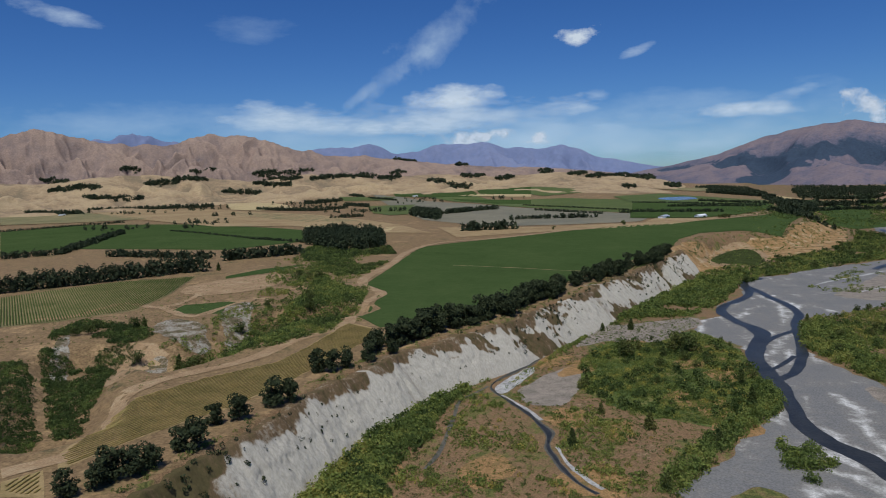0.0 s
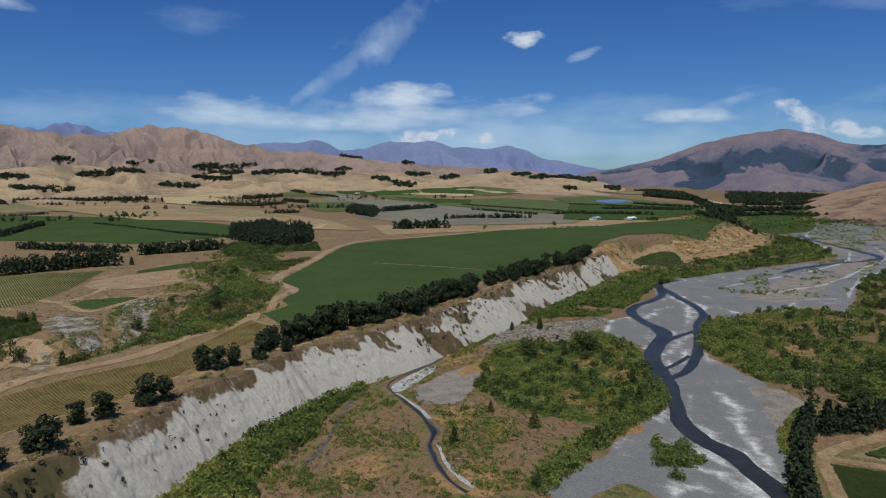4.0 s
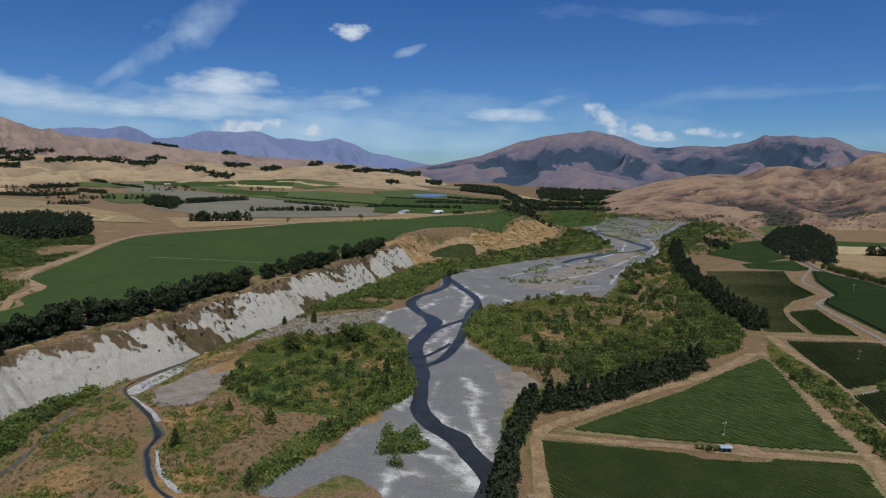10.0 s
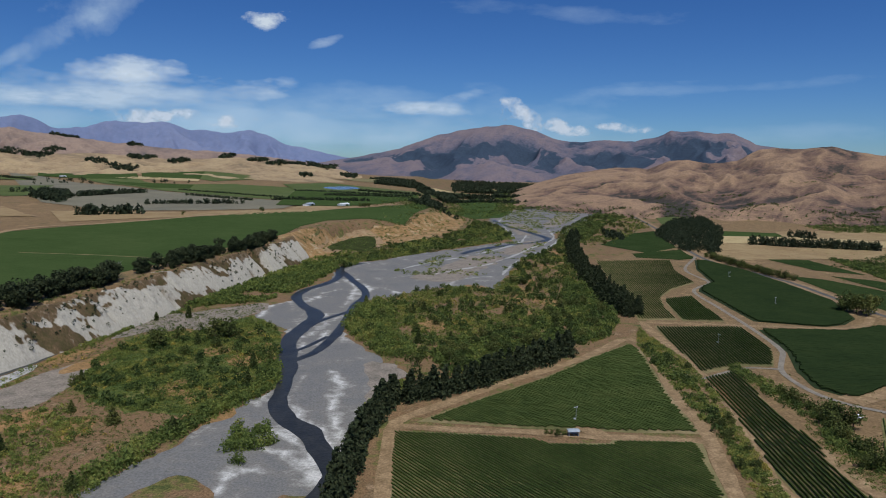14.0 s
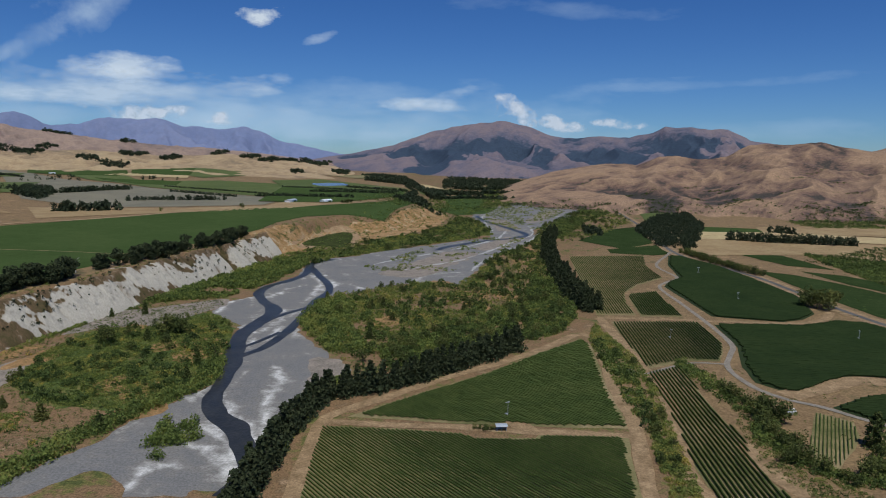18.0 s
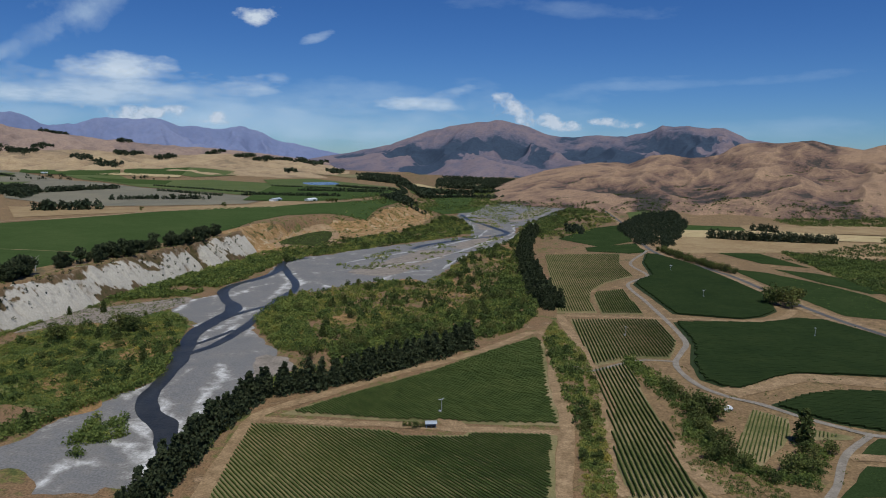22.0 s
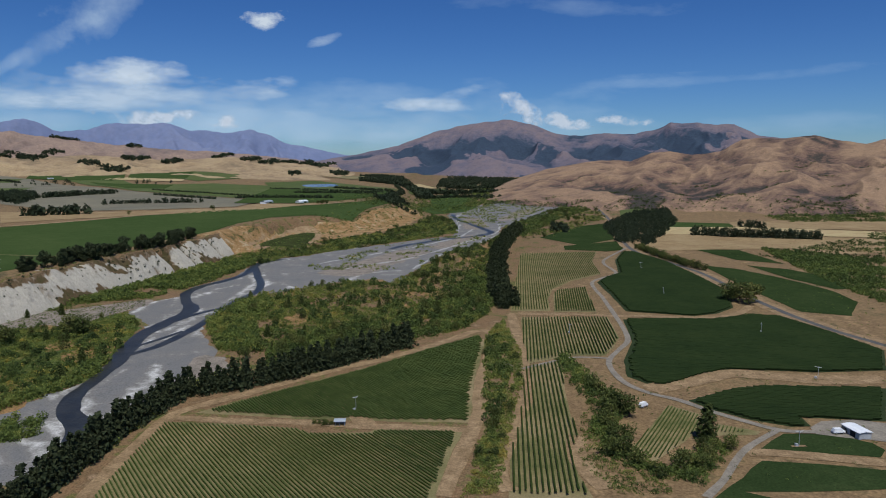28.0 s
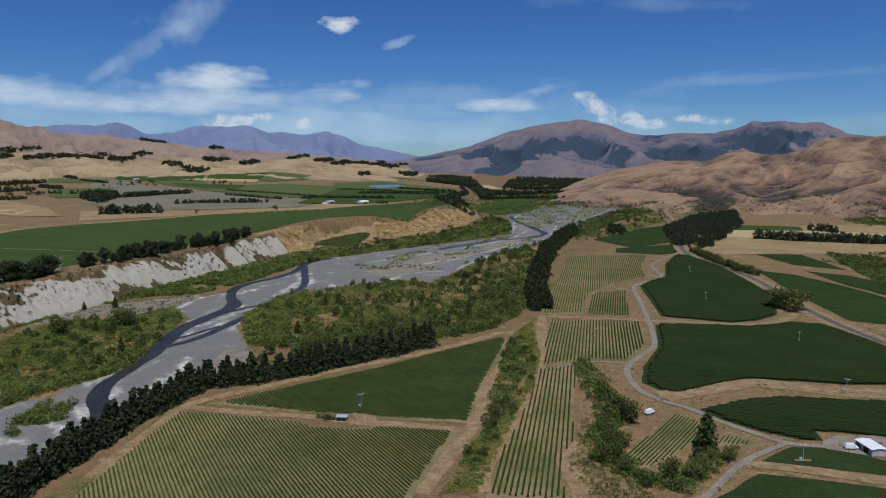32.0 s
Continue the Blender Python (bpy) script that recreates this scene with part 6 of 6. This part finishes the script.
def wind_machine(x, y, turn):
    root = new("wind_machine")
    root.matrix_world = pose(x, y, float(land(x, y)) + 0.3, 0, 0, turn) @ Matrix.Scale(0.74, 4)
    tagged(root, "pale two-bladed frost fan on a steel mast", "wind machine", group="frost fans")
    bm = bmesh.new()
    bmesh.ops.create_cone(bm, segments=10, radius1=0.14, radius2=0.09, depth=7, matrix=Matrix.Translation((0, 0, 3.5)))
    part("mast", bm, M["grey"], root)
    bm = bmesh.new()
    box(bm, 0, 0.2, 7.1, 0.5, 0.9, 0.5)
    hub = part("gearbox", bm, M["grey"], root)
    for s in (-1, 1):
        bm = bmesh.new()
        for v in box(bm, s * 0.95, -0.3, 7.1, 1.7, 0.06, 0.26):
            v.co.z += 0.1 * s * (v.co.x - s * 0.95)
        part("blade", bm, M["white"], hub)
    bm = bmesh.new()
    box(bm, 1.2, 0, 0.7, 1.3, 1.0, 1.3)
    part("engine_box", bm, M["grey"], root)
    bm = bmesh.new()
    box(bm, 0, 0, 0.06, 7.0, 1.6, 0.1)
    part("pad", bm, M["track"], root, "bare earth pad")


for k, (x, y) in enumerate([(262, 612), (248, 495), (271, 386), (163, 383), (261, 304), (217, 230), (60, 263)]):
    wind_machine(x, y, 37 * k)


# ---- clouds, far behind everything ----
def cloud_material(name, metres, cover, soft, colour, dense, stretch=1.0):
    m = bpy.data.materials.new(name)
    m.use_nodes = True
    n, l = m.node_tree.nodes, m.node_tree.links
    n.remove(n["Principled BSDF"])
    uv = n.new("ShaderNodeUVMap")
    geo = n.new("ShaderNodeNewGeometry")
    t = n.new("ShaderNodeTexNoise")
    t.inputs["Scale"].default_value, t.inputs["Detail"].default_value, t.inputs["Roughness"].default_value = 1.0 / metres, 7, 0.62
    flat = n.new("ShaderNodeVectorMath")
    flat.operation, flat.inputs[1].default_value = "MULTIPLY", (1, 1, stretch)
    l.new(geo.outputs["Position"], flat.inputs[0])
    l.new(flat.outputs[0], t.inputs["Vector"])
    sep = n.new("ShaderNodeSeparateXYZ")
    edge, shift, moved = n.new("ShaderNodeTexNoise"), n.new("ShaderNodeVectorMath"), n.new("ShaderNodeVectorMath")
    edge.inputs["Scale"].default_value, edge.inputs["Detail"].default_value = 0.55 / metres, 4
    l.new(flat.outputs[0], edge.inputs["Vector"])
    shift.operation, shift.inputs[1].default_value, shift.inputs[2].default_value = "MULTIPLY_ADD", (0.9, 0.9, 0), (-0.45, -0.45, 0)
    l.new(edge.outputs["Color"], shift.inputs[0])
    moved.operation = "ADD"
    l.new(uv.outputs[0], moved.inputs[0])
    l.new(shift.outputs[0], moved.inputs[1])
    l.new(moved.outputs[0], sep.inputs[0])

    def maths(op, a, b):
        q = n.new("ShaderNodeMath")
        q.operation, q.use_clamp = op, op == "MULTIPLY"
        for k, v in enumerate((a, b)):
            if isinstance(v, (int, float)):
                q.inputs[k].default_value = v
            else:
                l.new(v, q.inputs[k])
        return q.outputs[0]

    falls = []
    for axis in ("X", "Y"):
        c = maths("SUBTRACT", maths("MULTIPLY", sep.outputs[axis], 1.0), 0.5)
        falls.append(maths("SUBTRACT", 1.0, maths("MULTIPLY", maths("POWER", maths("ABSOLUTE", c, 0.0), 2.0), 4.0)))
    fall = maths("MULTIPLY", falls[0], falls[1])
    body = maths("ADD", maths("SUBTRACT", maths("ADD", maths("MULTIPLY", t.outputs["Fac"], 1.0), maths("ADD", t.outputs["Fac"], maths("MULTIPLY", t.outputs["Fac"], 0.4))), 1.7), fall)
    fac = maths("MULTIPLY", maths("MULTIPLY", maths("SUBTRACT", body, cover), 1.0 / soft), dense)
    em, tr, mx = n.new("ShaderNodeEmission"), n.new("ShaderNodeBsdfTransparent"), n.new("ShaderNodeMixShader")
    em.inputs[0].default_value = (*colour, 1)
    l.new(fac, mx.inputs[0])
    l.new(tr.outputs[0], mx.inputs[1])
    l.new(em.outputs[0], mx.inputs[2])
    l.new(mx.outputs[0], n["Material Output"].inputs[0])
    return m


CLOUDS = {"streak": cloud_material("streaked_cloud", 380, -0.1, 0.95, (0.42, 0.55, 0.71), 0.46, 1.2), "bank": cloud_material("cloud_bank", 600, -0.05, 0.7, (0.52, 0.63, 0.75), 0.75, 3.2), "wisp": cloud_material("wispy_cloud", 520, 0.12, 0.75, (0.50, 0.62, 0.76), 0.6, 2.6), "dense": cloud_material("white_cloud", 260, 0.05, 0.5, (0.62, 0.70, 0.78), 0.9, 1.8),
          "lens": cloud_material("smooth_cloud", 620, 0.22, 0.55, (0.56, 0.66, 0.77), 0.8, 2.4),
          "puff": cloud_material("puffy_cloud", 150, 0.08, 0.45, (0.55, 0.62, 0.72), 0.8, 1.3), "faint": cloud_material("faint_cloud", 700, 0.1, 1.0, (0.42, 0.56, 0.74), 0.3, 3.0), "veil": cloud_material("thin_veil", 900, -0.1, 1.2, (0.42, 0.57, 0.74), 0.55, 3.0)}


def cloud(bearing, rise, wide, high, kind, label, tilt=0.0, far=4860):
    """A thin sheet of cloud on the sky's round, its middle and size in degrees."""
    nu, nv = 24, 10
    u, v = np.meshgrid(np.linspace(-0.5, 0.5, nu), np.linspace(-0.5, 0.5, nv))
    c, s = math.cos(radians(tilt)), math.sin(radians(tilt))
    a = np.radians(bearing + (u * wide * c - v * high * s) / math.cos(radians(rise)))
    e = np.radians(rise + u * wide * s + v * high * c)
    pts = np.stack([20 + far * np.sin(a) * np.cos(e), far * np.cos(a) * np.cos(e), 100 + far * np.sin(e)], -1)
    ob = grid_object("cloud", pts, CLOUDS[kind])
    layer = ob.data.uv_layers.new(name="UVMap")
    idx = np.zeros(len(ob.data.loops), np.int32)
    ob.data.loops.foreach_get("vertex_index", idx)
    layer.data.foreach_set("uv", np.stack([(u + 0.5).ravel()[idx], (v + 0.5).ravel()[idx]], -1).astype(np.float32).ravel())
    return tagged(ob, label, "cloud", kind="structure")


cloud(-25.0, 11.6, 13.0, 4.4, "streak", "broad upper end of a diagonal streak of cloud", 40, 4860)
cloud(-29.2, 8.2, 9.5, 2.2, "streak", "narrow diagonal streak of thin white cloud", 36, 4862)
cloud(-31.8, 6.5, 5.5, 1.2, "streak", "thin lower end of a diagonal streak of cloud", 36, 4863)
cloud(-25.2, 6.7, 12.5, 3.3, "lens", "lens-shaped white cloud", 1, 4850)
cloud(-24.7, 6.0, 7.0, 1.8, "lens", "lower lip of a lens-shaped cloud", -3, 4852)
cloud(-28.5, 4.9, 33.0, 3.6, "bank", "broad bank of thin white cloud", 1, 4868)
cloud(-50.5, 4.6, 34.0, 3.2, "faint", "thin veil of low cloud", -2, 4858)
cloud(-13.5, 2.4, 26.0, 3.2, "veil", "low bank of thin white cloud", -3, 4856)
cloud(-13.7, 10.5, 5.2, 1.8, "dense", "small white cloud", 14, 4850)
cloud(-9.7, 9.1, 4.6, 1.3, "wisp", "small wisp of cloud", 22, 4850)
cloud(-53.0, 12.1, 9.5, 2.0, "wisp", "thin white cloud", -8, 4850)
cloud(-40.2, 11.1, 9.5, 3.4, "faint", "faint wisp of cloud", 0, 4852)
cloud(-21.8, 2.9, 16.0, 1.7, "puff", "low cloud resting on the far mountains", -2, 4846)
cloud(-8.0, 2.2, 34.0, 4.6, "veil", "pale veil of cloud above the valley", 0, 4872)
cloud(-2.2, 4.1, 13.5, 2.2, "lens", "flat white cloud", -3, 4850)
cloud(0.6, 4.7, 9.5, 1.8, "wisp", "thin wisp of cloud", 14, 4862)
cloud(5.4, 4.1, 4.6, 2.4, "puff", "puffy white cloud over the mountain", -20, 4846)
cloud(7.0, 3.3, 4.6, 2.2, "puff", "puffy white cloud over the mountain", -18, 4847)
cloud(9.1, 2.8, 4.8, 1.9, "puff", "puffy white cloud over the mountain", -6, 4848)
cloud(11.4, 2.5, 4.2, 1.5, "puff", "small puffy cloud behind the mountain", -3, 4851)
cloud(14.2, 2.7, 5.2, 1.4, "puff", "small puffy cloud over the mountain", -6, 4849)
cloud(20.5, 5.8, 30.0, 1.2, "faint", "thin high streak of cloud", 1, 4864)
cloud(9.6, 11.5, 26.1, 2.0, "faint", "thin high streak of cloud", -3, 4866)
cloud(28.0, 2.3, 23.3, 2.4, "faint", "faint low cloud above the hills", 0, 4870)
cloud(-12.6, 5.9, 3.4, 1.6, "wisp", "faint wisp of cloud", 0, 4854)
cloud(-38.0, 3.6, 46.0, 5.5, "veil", "pale haze low over the western hills", 0, 4874)
cloud(-5.0, 3.0, 60.0, 6.5, "veil", "pale haze low over the valley", 0, 4876)
